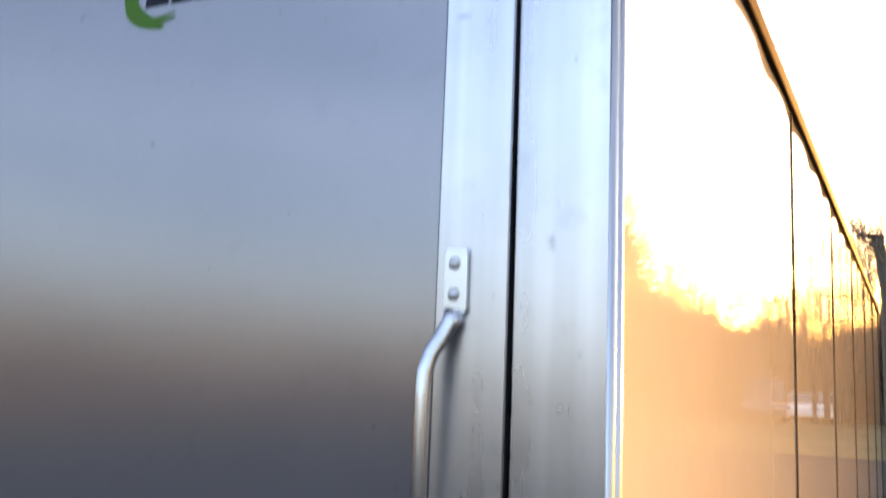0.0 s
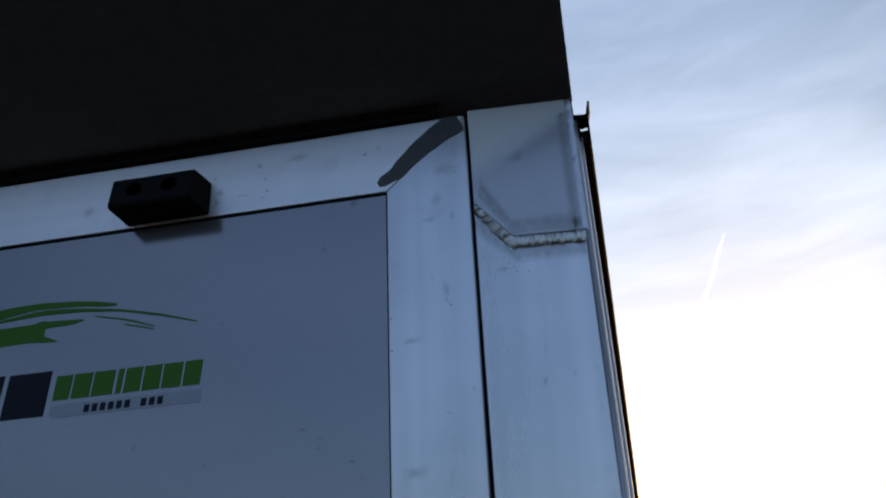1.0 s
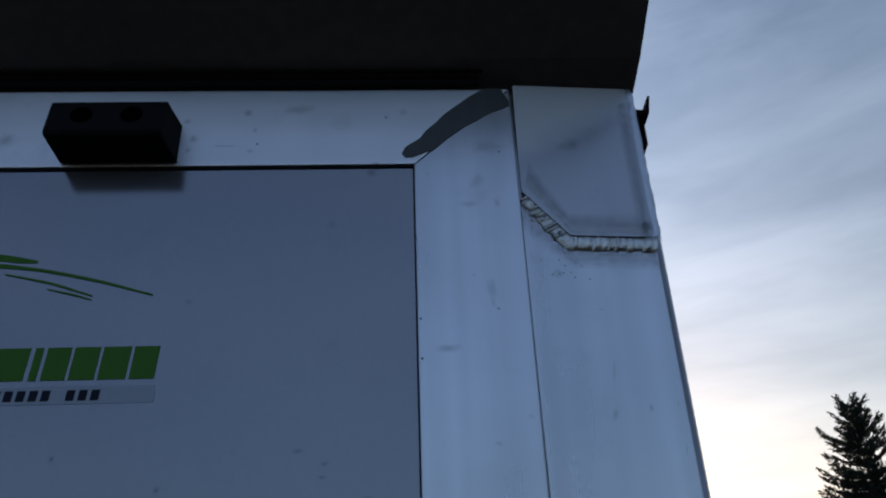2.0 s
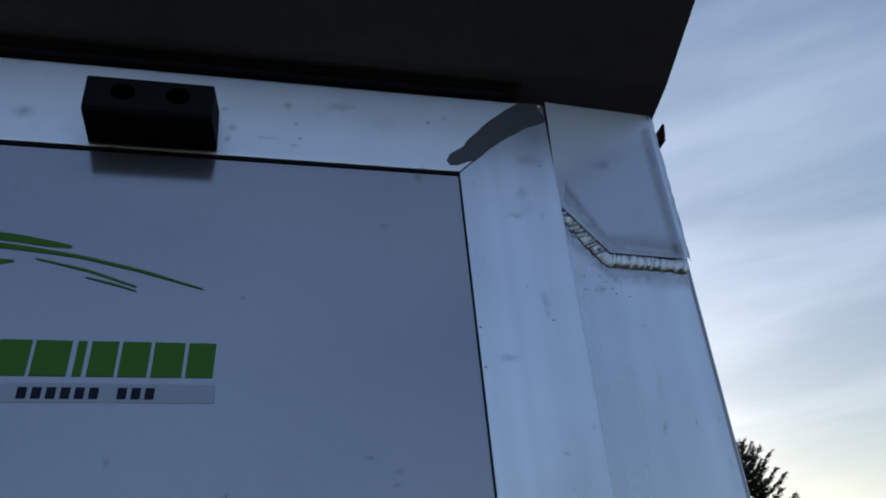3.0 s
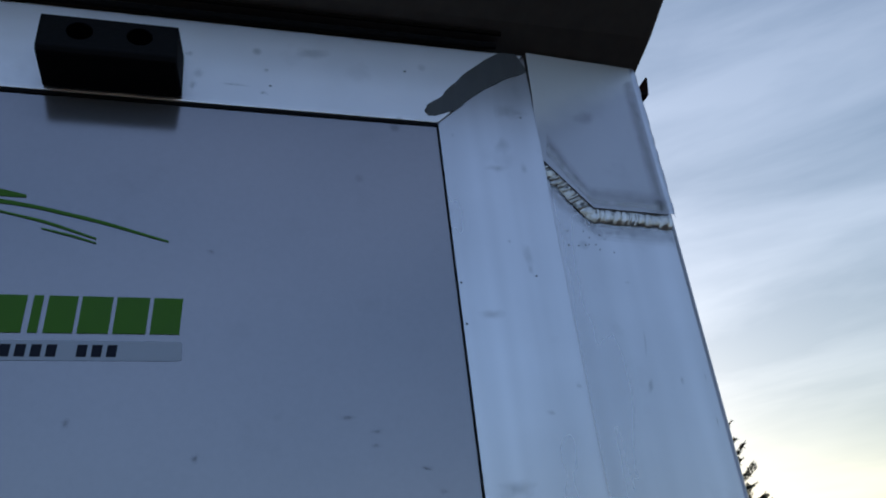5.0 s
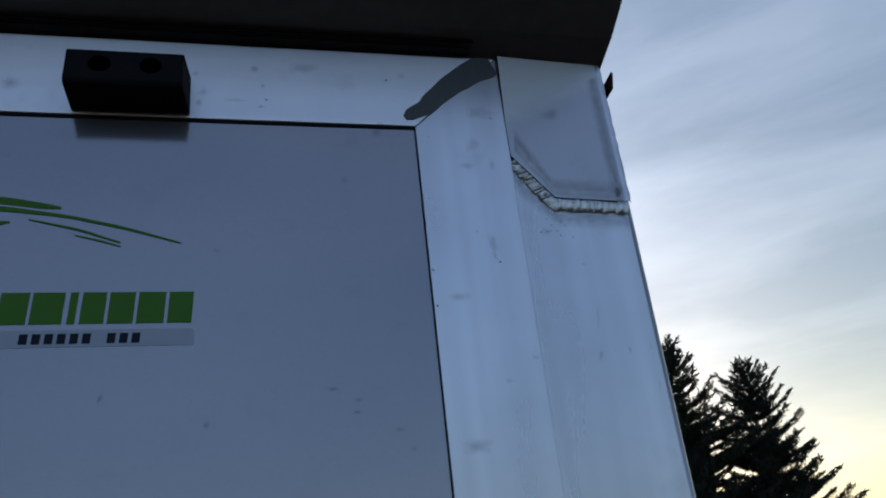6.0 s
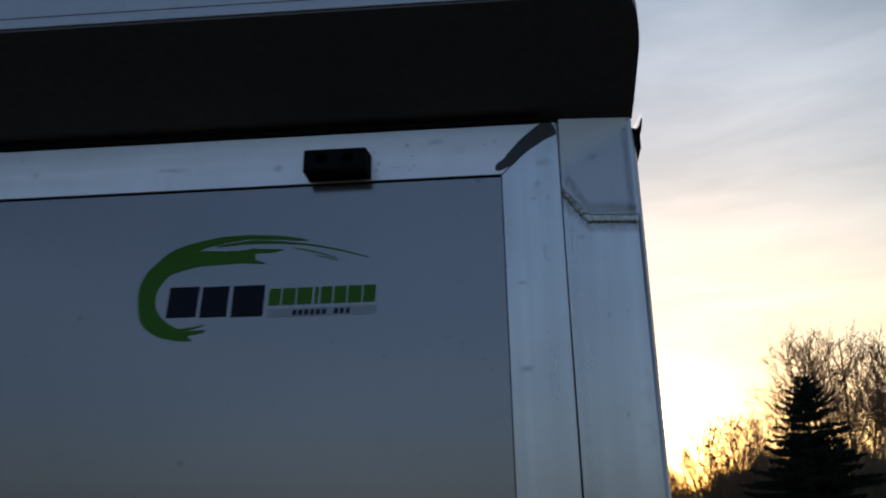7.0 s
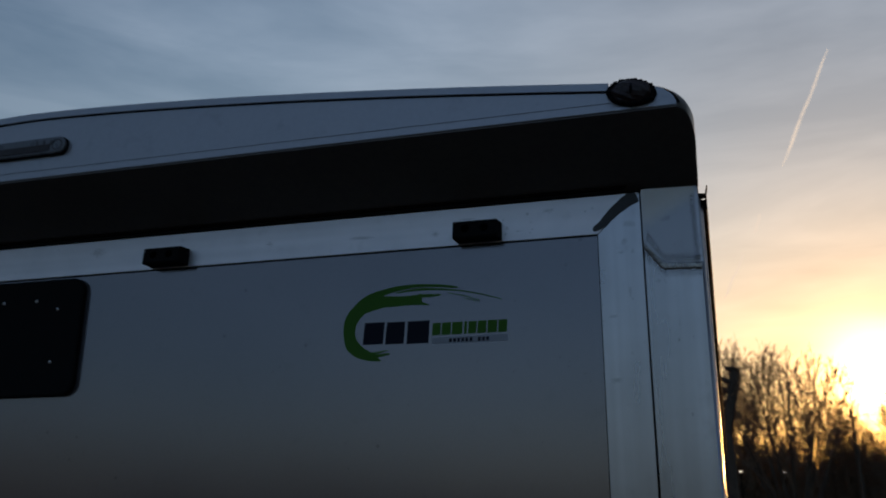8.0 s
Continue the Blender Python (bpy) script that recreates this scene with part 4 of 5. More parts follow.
    for x, z in ((-0.1165, 2.1395), (0.064, 2.1304), (0.0022, 1.9918), (0.0545, 1.9985), (0.0025, 1.963), (-0.0204, 2.1643)):
        blot("speck", x, 0.0, z, 0.0009, 0.0008, SPOT)
    for k in range(12):
        blot("speck", rnd.uniform(0.088, 0.122), 0.0115, rnd.uniform(2.026, 2.044), 0.0006, 0.0006, SPOT)


make_door()
make_posts()
make_marks()
make_header()
make_sides()
make_bumper(-0.2585, -0.1770)
make_bumper(-0.9065, -0.8250)
make_handle()
make_decal()
make_lights()
make_plate()


# ---- trees and distance ----
def spot(az, dist):
    return Vector((math.sin(radians(az)) * dist, math.cos(radians(az)) * dist, 0))


def soup(name, verts, faces, mat, parent=None, label="", smooth=False):
    me = bpy.data.meshes.new(name)
    me.from_pydata(verts, [], faces)
    me.materials.append(mat)
    if smooth:
        me.shade_smooth()
    ob = new(name, me)
    if parent:
        ob.parent = parent
    return tagged(ob, label) if label else ob


def limb(verts, faces, a, b, ra, rb, sides):
    d = (b - a).normalized()
    side = d.cross(Vector((0.3, 0.1, 0.95)))
    if side.length < 0.05:
        side = d.cross(Vector((1, 0, 0)))
    side.normalize()
    up = side.cross(d)
    n = len(verts)
    for c, r in ((a, ra), (b, rb)):
        for k in range(sides):
            t = 2 * math.pi * k / sides
            verts.append(c + r * (math.cos(t) * side + math.sin(t) * up))
    for k in range(sides):
        j = (k + 1) % sides
        faces.append((n + k, n + j, n + sides + j, n + sides + k))


def grow(rnd, verts, faces, tips, p, d, length, r, level, spread, lift, sides):
    """One branch in short bent steps, with side branches that fork ever finer."""
    steps = 5 if level > 1 else 4
    for s in range(steps):
        d = (d + Vector((rnd.gauss(0, 0.13), rnd.gauss(0, 0.13), rnd.gauss(0.05 * lift, 0.08)))).normalized()
        q = p + d * (length / steps)
        r2 = max(r * 0.84, 0.0075)
        limb(verts, faces, p, q, r, r2, sides if level > 1 else 3)
        if level > 0 and (s > 0 or level < 3):
            for _ in range(1 if level > 1 and rnd.random() < 0.6 else 2):
                a = rnd.uniform(0, 2 * math.pi)
                side = d.cross(Vector((math.cos(a), math.sin(a), 0.2))).normalized()
                nd = (d * rnd.uniform(0.8, 1.1) + side * spread * rnd.uniform(0.5, 1.1) + Vector((0, 0, 0.16 * lift))).normalized()
                grow(rnd, verts, faces, tips, q, nd, length * rnd.uniform(0.45, 0.72) * (1 - 0.3 * s / steps), max(r2 * 0.6, 0.0085), level - 1, spread, lift, sides)
        p, r = q, r2


def spike(verts, faces, a, d, length, r):
    """A fine twig: three sides that meet in a point."""
    side = d.cross(Vector((0.31, 0.17, 0.93))).normalized() * r
    up = side.cross(d).normalized() * r
    n = len(verts)
    verts.extend((a + side, a - 0.5 * side + 0.87 * up, a - 0.5 * side - 0.87 * up, a + d * length))
    faces.extend(((n, n + 1, n + 3), (n + 1, n + 2, n + 3), (n + 2, n, n + 3)))


TREE_KINDS = {}


def tree_meshes(kind):
    """Trunk and crown meshes of one kind of bare tree, 10 m high: stems that fork into boughs, branches and fine twigs. Made once."""
    if kind in TREE_KINDS:
        return TREE_KINDS[kind]
    # seed, half width, stems, how far the stems lean, bare part, height of the shoulders, side shoots of a stem, a bough and a branch
    seed, half, stems, lean, bare, shoulder, counts = {
        "fan": (5, 4.4, 17, 0.58, 0.22, 0.46, (8, 6, 5)), "dome": (6, 4.2, 16, 0.80, 0.14, 0.46, (11, 7, 6)),
        "tall": (17, 4.2, 6, 0.46, 0.30, 0.46, (16, 7, 6)), "shrub": (8, 4.6, 16, 0.7, 0.05, 0.5, (9, 6, 6))}[kind]
    rnd = random.Random(seed)
    tv, tf, cv, cf = [], [], [], []
    fine = {"dome": 2.2, "shrub": 2.0, "fan": 1.7, "tall": 1.5}[kind]

    def wobble(k):
        return Vector((rnd.gauss(0, k), rnd.gauss(0, k), rnd.gauss(0, k)))

    def roof(p):
        """Height of the crown's shell over p, a dome with drooped shoulders."""
        u = min(1.0, math.hypot(p.x, p.y) / half)
        return 10 * (shoulder + (1 - shoulder) * math.sqrt(1 - u * u)) if u < 1 else 10 * shoulder * 0.9

    def shoot(p, d, length, r, level):
        """One length of wood in bent steps, with side shoots; it stops at the crown's shell."""
        steps = max(3, int(length / (0.5 if level == 0 else 0.3)))
        count = counts[level]
        start = bare if level == 0 else 0.12
        at = sorted(rnd.uniform(start, 0.98) for _ in range(count))
        r0 = r
        for s in range(steps):
            f = (s + 1) / steps
            d = (d + wobble((0.016 if kind == "fan" else 0.028) + 0.010 * level) + Vector((0, 0, 0.02))).normalized()
            q = p + d * length / steps
            if q.z > roof(q) * rnd.uniform(0.96, 1.04):
                return
            r2 = max(r0 * (1 - 0.72 * f), 0.0105)
            heavy = r > 0.04
            limb(tv if heavy else cv, tf if heavy else cf, p, q, r, r2, 7 if heavy else 4 if r > 0.02 else 3)
            while at and at[0] <= f:
                at.pop(0)
                a = rnd.uniform(0, 6.283)
                side = d.cross(Vector((math.cos(a), math.sin(a), 0.3))).normalized()
                angle = rnd.uniform(0.3, 0.75) if kind == "fan" else rnd.uniform(0.42, 0.9)
                nd = (d * math.cos(angle) + side * math.sin(angle) + Vector((0, 0, 0.12))).normalized()
                ln = length * rnd.uniform(0.36, 0.58) * (1.08 - 0.55 * f) if level == 0 else length * rnd.uniform(0.34, 0.62) * (1.1 - 0.5 * f)
                base = p.lerp(q, rnd.random())
                if level == 2:
                    ln = max(0.28, min(ln, 0.62))
                    spike(cv, cf, base, nd, ln, 0.0075 * fine)
                    for _ in range(1):
                        spike(cv, cf, base + nd * ln * rnd.uniform(0.2, 0.75), (nd + wobble(0.3)).normalized(), ln * rnd.uniform(0.4, 0.75), 0.006 * fine)
                else:
                    shoot(base, nd, max(ln, 0.6), max(r2 * rnd.uniform(0.45, 0.62), 0.0125), level + 1)
            p, r = q, r2

    for k in range(stems):
        a = 2.39996 * k + rnd.uniform(-0.3, 0.3)
        u = math.sqrt((k + 0.25) / stems)
        out = Vector((math.cos(a), math.sin(a), 0))
        d = (Vector((0, 0, 1)) + out * lean * u).normalized()
        thick = 0.16 / math.sqrt(stems) + 0.026
        shoot(out * 0.18 * u, d, 10.4 - 1.6 * u, thick * rnd.uniform(0.85, 1.15), 0)
    meshes = []
    for name, v, f, mat in (("trunk", tv, tf, BARK), ("crown", cv, cf, TWIG)):
        me = bpy.data.meshes.new(name)
        me.from_pydata(v, [], f)
        me.materials.append(mat)
        meshes.append(me)
    TREE_KINDS[kind] = meshes
    return meshes


def bare_tree(kind, az, dist, height, turn, label="bare leafless tree with a fine twiggy crown", wide=1.0):
    tree = tagged(new("tree"), label, "tree", "bare trees")
    k = height / 10.0
    tree.matrix_basis = Matrix.Translation(spot(az, dist)) @ Matrix.Rotation(radians(turn), 4, "Z") @ Matrix.Diagonal((k * wide, k * wide, k, 1))
    trunk, crown = tree_meshes(kind)
    new("trunk", trunk).parent = tree
    tagged(new("crown", crown), "leafless branches and twigs").parent = tree
    return tree


def spruce(az, dist, height, radius, seed, label, full=0.35, leaders=3, gaps=0.12, low=0.3, curl=0.34, dense=1.0):
    """A spruce: a straight trunk, whorls of sweeping branches with upturned tips, and hanging fringes of needle shoots."""
    rnd = random.Random(seed)
    tree = tagged(new("spruce_tree"), label, "tree", "spruces")
    tree.location = spot(az, dist)
    tv, tf, cv, cf = [], [], [], []
    for k in range(8):
        limb(tv, tf, Vector((0, 0, height * 0.97 * k / 8)), Vector((0, 0, height * 0.97 * (k + 1) / 8)), 0.016 * height * (1 - k / 8) + 0.012, 0.016 * height * (1 - (k + 1) / 8) + 0.012, 8)
    up = Vector((0, 0, 1))

    def needle(c, t, length, w):
        a = t.cross(Vector((rnd.gauss(0, 1), rnd.gauss(0, 1), rnd.gauss(0, 1)))).normalized() * w
        e = c + t * length
        m = len(cv)
        cv.extend((c + a, c - a, e - a * 0.35, e + a * 0.35))
        cf.append((m, m + 1, m + 2, m + 3))

    def dress(p, q, hang, bushy):
        """Needle shoots along a stretch: short ones all round it, longer ones that hang below."""
        d = (q - p).normalized()
        side = d.cross(up)
        side = side.normalized() if side.length > 0.05 else Vector((1, 0, 0))
        for _ in range(bushy):
            t = (d * rnd.uniform(0.5, 1.1) + side * rnd.gauss(0, 0.6) + up * rnd.gauss(0.1, 0.45)).normalized()
            needle(p.lerp(q, rnd.random()), t, rnd.uniform(0.06, 0.15), 0.017)
        if hang > 0.02:
            for _ in range(3):
                t = (-up + side * rnd.gauss(0, 0.28) + d * rnd.uniform(0.0, 0.6)).normalized()
                needle(p.lerp(q, rnd.random()), t, hang * rnd.uniform(0.4, 1.2), rnd.uniform(0.016, 0.028))

    def sweep(p, out, ln, rise, curl, hang, twigs):
        """A branch that leaves at rise and curls up towards its tip."""
        steps = max(3, int(ln / 0.085))
        last = p
        bend = rnd.gauss(0, 0.10)
        across = Vector((-out.y, out.x, 0))
        for s in range(steps):
            f = (s + 1) / steps
            q = p + out * ln * f + across * ln * bend * f * f + up * ln * (rise * f + curl * f ** 2.4)
            limb(cv, cf, last, q, 0.013 * (1 - f) + 0.005, 0.012 * (1 - f) + 0.005, 3)
            dress(last, q, hang * (1.0 - 0.75 * f), 4)
            if twigs and s > 0 and s % 3:
                for sg in (-1, 1):
                    o = (out * rnd.uniform(0.7, 1.0) + across * sg * rnd.uniform(0.5, 0.9)).normalized()
                    sweep(q, o, (0.34 * ln * (1 - 0.75 * f) + 0.10) * rnd.uniform(0.6, 1.2), rise * 0.5 - 0.12, 0.3, hang * 0.8, False)
            last = q
    # leaders: a tuft of upright shoots
    for k in range(leaders):
        a = 6.283 * k / leaders + rnd.random()
        e = Vector((math.cos(a), math.sin(a), 0)) * (0.0 if k == 0 else 0.018 * height)
        last = Vector((0, 0, height * 0.93)) + e * 0.2
        for s in range(10):
            q = Vector((0, 0, height * (0.93 + (0.07 - 0.008 * k) * (s + 1) / 10))) + e * (0.2 + 0.8 * (s + 1) / 10)
            limb(cv, cf, last, q, 0.012, 0.01, 3)
            dress(last, q, 0.0, 6)
            last = q
    z = height * 0.985
    while z > height * low:
        f = 1 - z / height
        reach = radius * min(1.0, (f + 0.012) / full) ** 0.8 * rnd.uniform(0.82, 1.12)
        turn = rnd.uniform(0, 6.28)
        count = 6 if f < 0.06 else 8
        for k in range(count):
            if rnd.random() < gaps:
                continue
            a = turn + 6.283 * k / count + rnd.uniform(-0.35, 0.35)
            rise = max(-0.10, 0.80 - 3.4 * f) + rnd.uniform(-0.1, 0.1)
            sweep(Vector((0, 0, z)), Vector((math.cos(a), math.sin(a), 0)), max(0.2, reach * rnd.uniform(0.62, 1.12)), rise, curl, 0.10 + 0.5 * min(f, 0.36), True)
        z -= (0.17 + 0.95 * min(f, 0.2)) / dense * rnd.uniform(0.8, 1.25)
    soup("trunk", tv, tf, BARK, tree, "", True)
    soup("crown", cv, cf, NEEDLE, tree, "sweeping dark green needle branches with hanging fringes")
    return tree


def stub_tree(x, y, height, seed, label):
    """A heavily lopped, forked trunk with short stubs and thin regrowth."""
    rnd = random.Random(seed)
    tree = tagged(new("tree"), label, "tree")
    tree.matrix_basis = Matrix.Translation((x, y, 0))
    tv, tf, cv, cf = [], [], [], []
    fork = Vector((0.0, 0, 2.9))
    limb(tv, tf, Vector((0.05, 0, 0)), Vector((0.02, 0, 1.5)), 0.2, 0.17, 10)
    limb(tv, tf, Vector((0.02, 0, 1.5)), fork, 0.17, 0.15, 10)
    for lean, top, thick in ((-0.13, height, 0.112), (0.25, height * 1.018, 0.09)):
        p, d, r = fork - Vector((0, 0, 0.12)), Vector((lean, 0.03, 1)).normalized(), thick
        steps = 6
        for k in range(steps):
            q = p + d * (top - fork.z + 0.12) / steps
            limb(tv, tf, p, q, r, r * 0.97, 9)
            d = (d + Vector((rnd.gauss(0, 0.03), rnd.gauss(0, 0.03), 0))).normalized()
            if k > 1:
                a = rnd.choice((-1, 1))
                sd = Vector((a, rnd.gauss(0, 0.3), rnd.uniform(0.3, 0.9))).normalized()
                e = q + sd * rnd.uniform(0.16, 0.3)
                limb(tv, tf, q - sd * 0.05, e, 0.045, 0.03, 7)
                for _ in range(1 if k % 2 else 2):
                    grow(rnd, cv, cf, [], e, (sd + Vector((rnd.gauss(0, 0.5), rnd.gauss(0, 0.5), 0.7))).normalized(), rnd.uniform(0.25, 0.5), 0.009, 1, 0.7, 1.0, 4)
            p, r = q, r * 0.97
        n = len(tv)
        for k in range(9):
            t = 2 * math.pi * k / 9
            tv.append(p + Vector((math.cos(t) * r * 0.92, math.sin(t) * r * 0.92, rnd.uniform(0.01, 0.09))))
        for k in range(9):
            tf.append((n - 9 + k, n - 9 + (k + 1) % 9, n + (k + 1) % 9, n + k))
        tf.append(tuple(range(n, n + 9)))
    # one dead shoot curls down beside the thicker stem
    hook = [Vector((-0.24 - 0.13 * math.sin(0.55 * k), 0.0, height - 0.10 - 0.028 * k - 0.05 * math.cos(0.55 * k))) for k in range(8)]
    for p, q in zip(hook, hook[1:]):
        limb(cv, cf, p, q, 0.012, 0.010, 5)
    limb(cv, cf, Vector((-0.14, 0, height - 0.12)), hook[0], 0.014, 0.012, 5)
    soup("trunk", tv, tf, BARK, tree, "forked dark trunk, cut off square")
    soup("regrowth", cv, cf, TWIG, tree, "thin regrown twigs")


def high(el, dist):
    return 1.65 + dist * math.tan(radians(el))


spruce(28.9, 32, high(18.9, 32), 2.5, 3, "tall dark spruce with drooping branches against the evening sky", 0.40, 4)
spruce(33.4, 33, high(16.6, 33), 2.6, 8, "broad dark spruce beside a taller one", 0.44, 3)
spruce(18.5, 38, high(9.85, 38), 2.3, 15, "smaller dark spruce in front of bare trees", 0.52, 1, 0.08, 0.1, 0.12, 1.5)
bare_tree("dome", 13.5, 50, high(8.45, 50), 20, "low spreading bare tree beside a spruce", 0.9)
bare_tree("dome", 16.2, 56, high(8.0, 56), 140, "low spreading bare tree beside a spruce")
bare_tree("tall", 19.7, 58, high(12.8, 58), 40, "tall bare tree behind a dark spruce", 0.95)
bare_tree("tall", 23.8, 60, high(12.2, 60), 130, "tall bare tree behind dark spruces")
bare_tree("fan", 5.55, 46, high(10.25, 46), 75, "many-stemmed bare tree with upright limbs", 0.98)
bare_tree("fan", 1.4, 50, high(10.9, 50), 190, "many-stemmed bare tree with upright limbs", 0.9)
bare_tree("tall", -2.8, 52, high(10.6, 52), 310)
bare_tree("fan", -6.0, 50, high(10.8, 50), 15, "many-stemmed bare tree with upright limbs")
bare_tree("dome", 8.2, 53, high(6.9, 53), 290, "low spreading bare tree beside a utility pole", 0.8)
bare_tree("shrub", 8.8, 58, high(5.6, 58), 60, "low bare shrub tree near the horizon", 0.8)
bare_tree("shrub", 11.6, 70, high(4.2, 70), 160, "low bare shrub tree near the horizon", 0.7)
stub_tree(0.54, 14.3, 3.93, 41, "lopped dark forked trunk with broken stubs")


def far_woods():
    """Low bare woods all round the horizon."""
    rnd = random.Random(77)
    verts, faces = [], []
    for k in range(300):
        # thickest in the south-west
        az = k * 360 / 230 + rnd.uniform(-1, 1) if k < 230 else 190 + (k - 230) * 80 / 70 + rnd.uniform(-1, 1)
        dist = rnd.uniform(120, 210)
        base = spot(az, dist)
        h = rnd.uniform(5.0, 8.5) * (1.2 if -8 < (az + 180) % 360 - 180 < 32 else 0.9 + 1.0 * min(1.0, max(0.0, (az - 196) / 22)) if 120 < az < 275 else 0.8)
        for s in range(2):
            d = Vector((rnd.gauss(0, 0.2), rnd.gauss(0, 0.2), 1)).normalized()
            limb(verts, faces, base, base + d * h * 0.35, 0.22, 0.15, 4)
            for b in range(26):
                u = rnd.random()
                p = base + Vector((rnd.gauss(0, h * 0.22), rnd.gauss(0, h * 0.22), h * (0.12 + 0.8 * u)))
                nd = Vector((rnd.gauss(0, 0.6), rnd.gauss(0, 0.6), rnd.uniform(0.3, 1.0))).normalized()
                limb(verts, faces, p, p + nd * h * rnd.uniform(0.1, 0.22), 0.11, 0.03, 3)
                for _ in range(3):
                    e = p + Vector((rnd.gauss(0, 0.6), rnd.gauss(0, 0.6), rnd.gauss(0.2, 0.5)))
                    spike(verts, faces, p, (e - p).normalized(), (e - p).length, 0.06)
    tagged(soup("far_woods", verts, faces, WOODS), "low bare brown woods along the horizon", "woods", kind="stuff")


far_woods()


def hedge():
    """Tangled undergrowth below the trees beyond the lot."""
    rnd = random.Random(78)
    verts, faces = [], []
    for k in range(15500):
        az = rnd.uniform(-9, 31)
        dist = rnd.uniform(50, 72)
        p = spot(az, dist)
        # lowest under the sun and before the far house, higher to both sides
        top = 3.7 + 0.75 * min(1.0, max(0.0, (7.0 - az) / 1.5)) + 2.1 * min(1.0, max(0.0, (az - 11.0) / 4.5)) - 0.3 * math.exp(-((az - 10.4) / 1.2) ** 2) + 0.9 * math.exp(-((az - 9.2) / 0.8) ** 2) - 1.0 * math.exp(-((az - 6.6) / 0.7) ** 4) - 0.2 * math.exp(-((az - 5.0) / 0.9) ** 2) + 0.35 * math.sin(az * 1.9) * math.sin(az * 0.7 + 1)
        h = max(0.4, high(top, dist) * rnd.uniform(0.12, 1.0) ** 0.42)
        e = p + Vector((rnd.gauss(0, 0.35), rnd.gauss(0, 0.35), h))
        limb(verts, faces, p, e, 0.05, 0.012, 3)
        for _ in range(6):
            p2 = p.lerp(e, rnd.uniform(0.15, 0.98))
            t = Vector((rnd.gauss(0, 0.5), rnd.gauss(0, 0.5), rnd.uniform(-0.05, 0.6)))
            spike(verts, faces, p2, t.normalized(), t.length * 0.8, 0.025)
    tagged(soup("undergrowth", verts, faces, TWIG), "tangled bare brown undergrowth below the trees", "undergrowth", kind="stuff")


hedge()


def make_house(az, dist, width, deep, wall_h, turn, label):
    house = tagged(new("house"), label, "house")
    house.matrix_basis = Matrix.Translation(spot(az, dist)) @ Matrix.Rotation(radians(turn), 4, "Z")
    w, d = width / 2, deep / 2
    part("wall", box(-w, w, -d, d, 0, wall_h, 0.03), SIDING, house, "pale siding wall")
    ridge = wall_h + deep * 0.36
    part("gable", prism([(-d, wall_h + 0.002), (d, wall_h + 0.002), (0, ridge - 0.08)], "x", -w + 0.01, w - 0.01), SIDING, house)
    for s in (-1, 1):
        prof = [(s * (d + 0.4), wall_h - 0.28), (s * (d + 0.4), wall_h - 0.12), (0.0, ridge + 0.14), (0.0, ridge - 0.02)]
        part("roof", prism(prof, "x", -w - 0.35, w + 0.35), ROOFING, house, "grey roof slope")
    for x in (-w * 0.6, 0.0, w * 0.6):
        win = part("window", box(x - 0.55, x + 0.55, -d - 0.05, -d + 0.02, 1.0, 2.2, 0.01), SIDING, house)
        part("pane", box(x - 0.46, x + 0.46, -d - 0.06, -d - 0.045, 1.09, 2.11), WINDOW, win)


make_house(6.55, 112, 4.4, 5.5, 3.2, 8, "pale house beyond bare trees")


def make_car(az, dist, turn, paint, label, tall=0.0):
    car = tagged(new("car"), label, "car", "parked cars")
    car.matrix_basis = Matrix.Translation(spot(az, dist) + Vector((0, 0, 0))) @ Matrix.Rotation(radians(turn), 4, "Z")
    h = 1.42 + tall
    lower = [(-2.2, 0.34), (-2.22, 0.72), (-2.05, 0.88), (-1.1, 0.98), (1.75, 1.0), (2.12, 0.9), (2.2, 0.6), (2.15, 0.34)]
    part("body", prism(lower, "y", -0.88, 0.88, 0.07, 3), paint, car, "", True)
    upper = [(-1.25, 0.96), (-0.55, h - 0.06), (-0.2, h), (1.2, h), (1.55, h - 0.08), (1.95, 0.99)]
    part("cabin", prism(upper, "y", -0.76, 0.76, 0.09, 3), WINDOW, car, "dark glazed cabin")
    part("roof", prism([(-0.55, h - 0.03), (-0.2, h + 0.015), (1.2, h + 0.015), (1.5, h - 0.05)], "y", -0.7, 0.7, 0.01), paint, car)
    for x in (-1.38, 1.38):
        for y in (-0.8, 0.8):
            bm = bmesh.new()
            bmesh.ops.create_cone(bm, cap_ends=True, segments=24, radius1=0.33, radius2=0.33, depth=0.22, matrix=Matrix.Translation((x, y, 0.33)) @ Matrix.Rotation(radians(90), 4, "X"))
            wheel = part("wheel", bm, RUBBER, car)
            bm = bmesh.new()
            bmesh.ops.create_cone(bm, cap_ends=True, segments=20, radius1=0.21, radius2=0.18, depth=0.235, matrix=Matrix.Translation((x, y, 0.33)) @ Matrix.Rotation(radians(90), 4, "X"))
            part("rim", bm, STEEL, wheel)
    for y in (-0.62, 0.62):
        part("headlight", box(-2.235, -2.19, y - 0.17, y + 0.17, 0.66, 0.8, 0.02), CLEAR, car)
        part("tail_light", box(2.12, 2.2, y - 0.16, y + 0.16, 0.68, 0.86, 0.02), LENS, car)


make_car(9.6, 45, 84, CAR_B, "tall dark van parked far beyond the trailer", 0.75)
make_car(7.4, 47.5, 86, CAR_A, "white estate car parked farther off", 0.05)


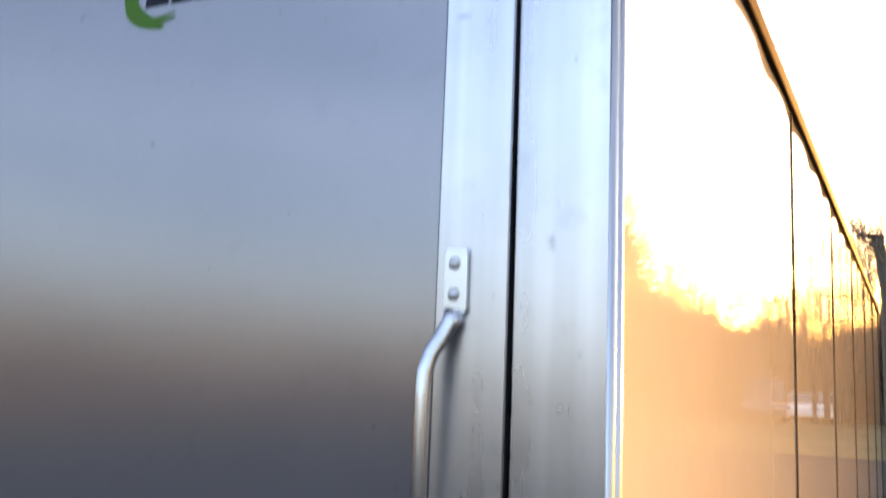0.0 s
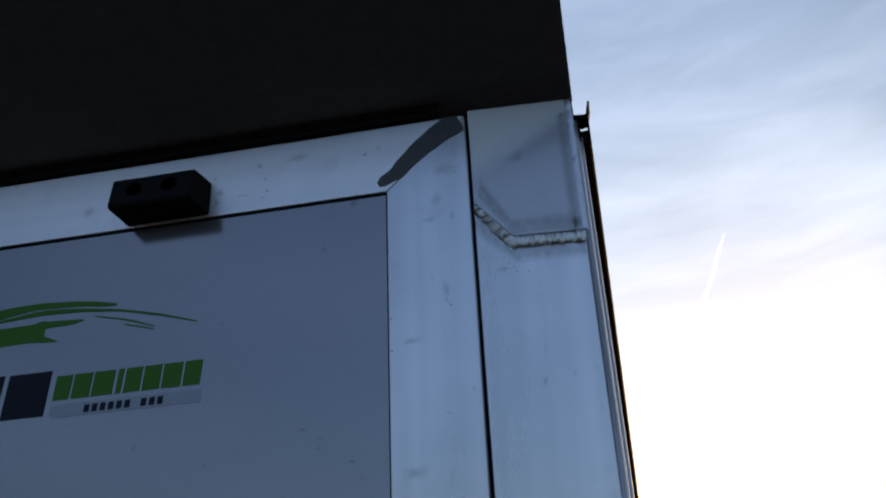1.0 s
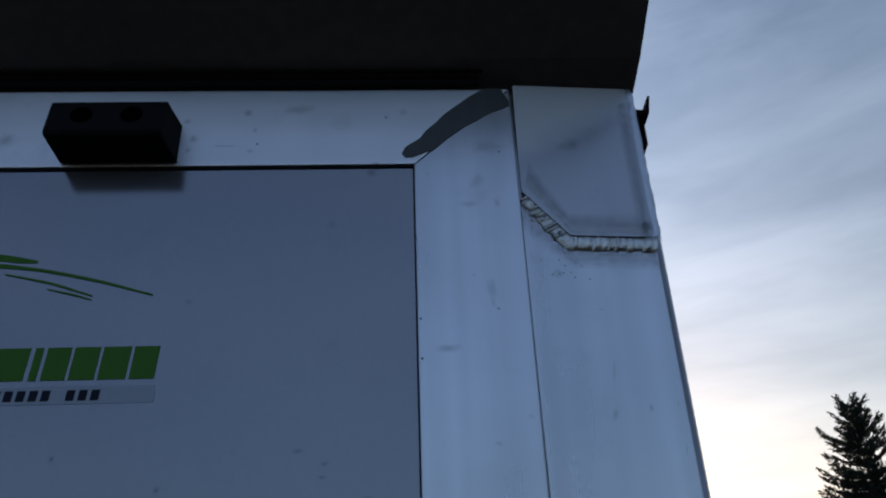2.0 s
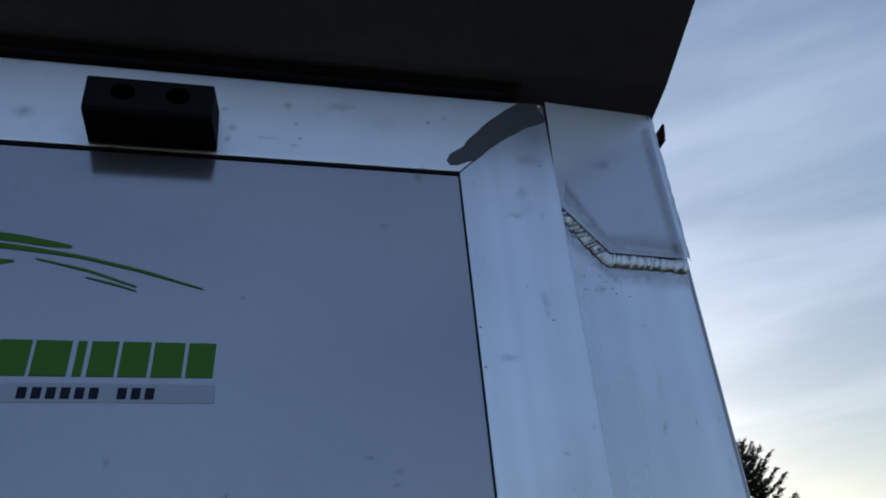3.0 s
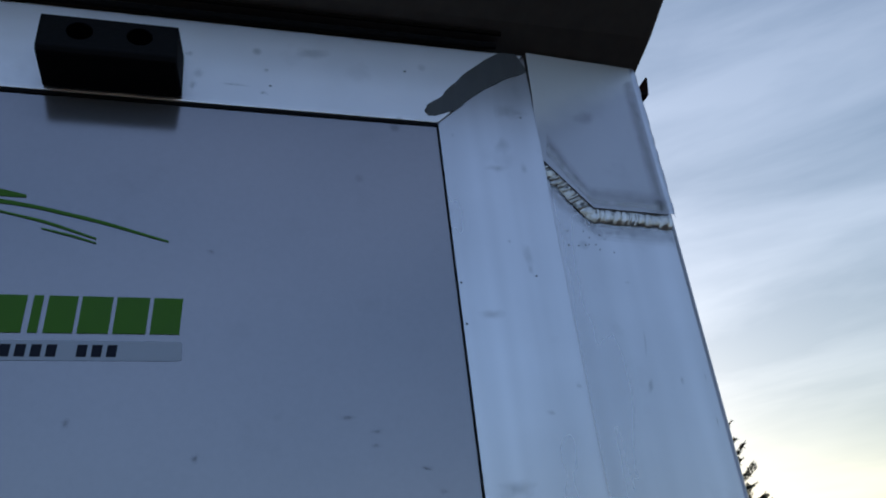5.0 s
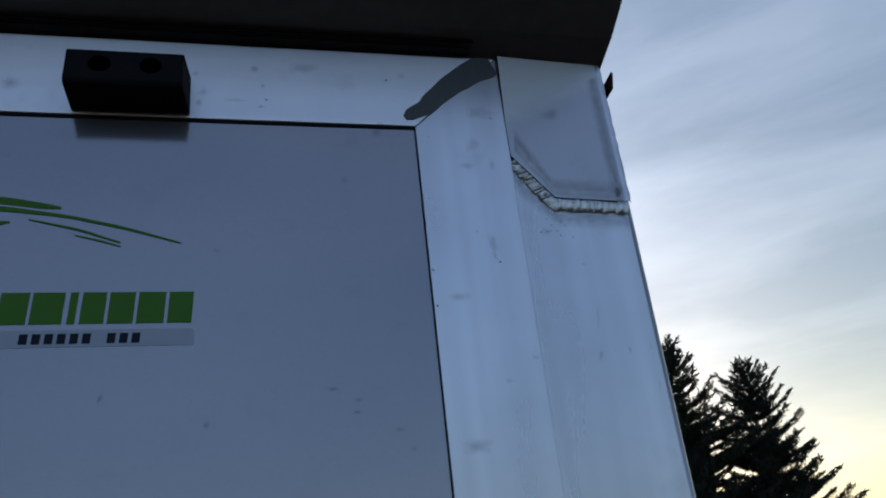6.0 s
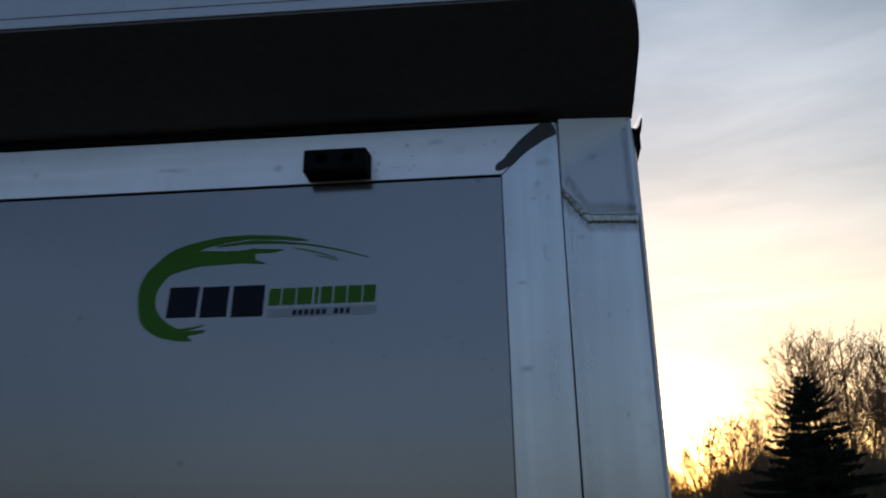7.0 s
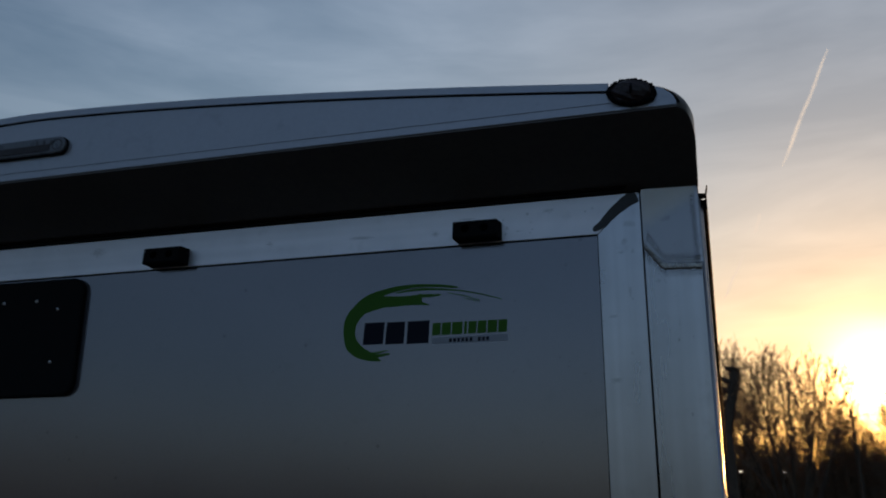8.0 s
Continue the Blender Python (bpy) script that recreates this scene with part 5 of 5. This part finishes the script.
def make_pole(az, dist, height):
    pole = tagged(new("utility_pole"), "grey-brown wooden utility pole", "pole")
    pole.matrix_basis = Matrix.Translation(spot(az, dist)) @ Matrix.Rotation(radians(-1), 4, "Y")
    part("shaft", tube([(0, 0, -0.1), (0, 0, height)], [0.105, 0.075], 10), WOOD, pole)
    part("cap", tube([(0, 0, height), (0, 0, height + 0.06)], [0.085, 0.045], 10), STEEL, pole, "dull metal cap")


make_pole(9.3, 48, high(6.05, 48))


def make_glow_post(az, dist, height):
    """An added thin post with a glowing ball, for a small bright point."""
    lamp = tagged(new("glow_post"), "added thin dark post with a small glowing ball", "lamp", "yard lamps")
    lamp.location = spot(az, dist)
    part("post", tube([(0, 0, -0.05), (0, 0, height - 0.12)], [0.05, 0.035], 8), BRONZE, lamp)
    part("hood", tube([(0, 0, height + 0.05), (0, 0, height + 0.13)], [0.13, 0.03], 10), BRONZE, lamp)
    bm = bmesh.new()
    bmesh.ops.create_uvsphere(bm, u_segments=10, v_segments=7, radius=0.055, matrix=Matrix.Translation((0, 0, height - 0.02)))
    part("bulb", bm, GLOW, lamp, "small pale glowing ball", True)


GLOW = bpy.data.materials.new("point_glow")
GLOW.use_nodes = True
GLOW.node_tree.nodes["Principled BSDF"].inputs["Emission Color"].default_value = (1.0, 0.92, 0.8, 1)
GLOW.node_tree.nodes["Principled BSDF"].inputs["Emission Strength"].default_value = 1.6
make_glow_post(2.5, 47, high(2.5, 47))
make_glow_post(5.05, 47, high(2.45, 47))


# ---- contrails ----
def make_contrails():
    m = bpy.data.materials.new("glowing_ice_cloud")
    m.use_nodes = True
    nt = m.node_tree
    n, l = nt.nodes.new, nt.links.new
    out = nt.nodes["Material Output"]
    em, tr, mx, nz, rg = n("ShaderNodeEmission"), n("ShaderNodeBsdfTransparent"), n("ShaderNodeMixShader"), n("ShaderNodeTexNoise"), n("ShaderNodeMapRange")
    # the trails glow by emission, in place of sunlight scattered in the ice
    em.inputs["Color"].default_value, em.inputs["Strength"].default_value = (1.0, 0.88, 0.76, 1), 1.1
    nz.inputs["Scale"].default_value, nz.inputs["Detail"].default_value = 0.02, 4.0
    co = n("ShaderNodeTexCoord")
    l(co.outputs["Object"], nz.inputs["Vector"])
    rg.inputs["From Min"].default_value, rg.inputs["From Max"].default_value = 0.3, 0.65
    rg.inputs["To Min"].default_value, rg.inputs["To Max"].default_value = 0.15, 0.6
    l(nz.outputs["Fac"], rg.inputs["Value"])
    l(rg.outputs["Result"], mx.inputs["Fac"])
    l(tr.outputs[0], mx.inputs[1])
    l(em.outputs[0], mx.inputs[2])
    l(mx.outputs[0], out.inputs["Surface"])

    def way(az, el):
        return Vector((math.sin(radians(az)) * math.cos(radians(el)), math.cos(radians(az)) * math.cos(radians(el)), math.sin(radians(el)))) * 3000
    for a, b, r0, r1 in (((10.14, 27.07), (6.5, 20.58), 3.0, 5.0), ((4.9, 17.9), (4.41, 16.76), 2.4, 3.2), ((3.72, 15.67), (2.22, 12.88), 3.4, 2.8)):
        p, q = way(*a), way(*b)
        pts = [p.lerp(q, k / 10) + Vector((0, 0, 4 * math.sin(k * 1.3))) for k in range(11)]
        rad = [max(0.6, (r0 + (r1 - r0) * k / 10) * min(1, 0.35 + k * 0.3, 0.25 + (10 - k) * 0.35)) for k in range(11)]
        ob = part("contrail", tube(pts, rad, 8), m)
        tagged(ob, "thin pale vapour trail in the evening sky", "vapour trail", kind="structure")


make_contrails()
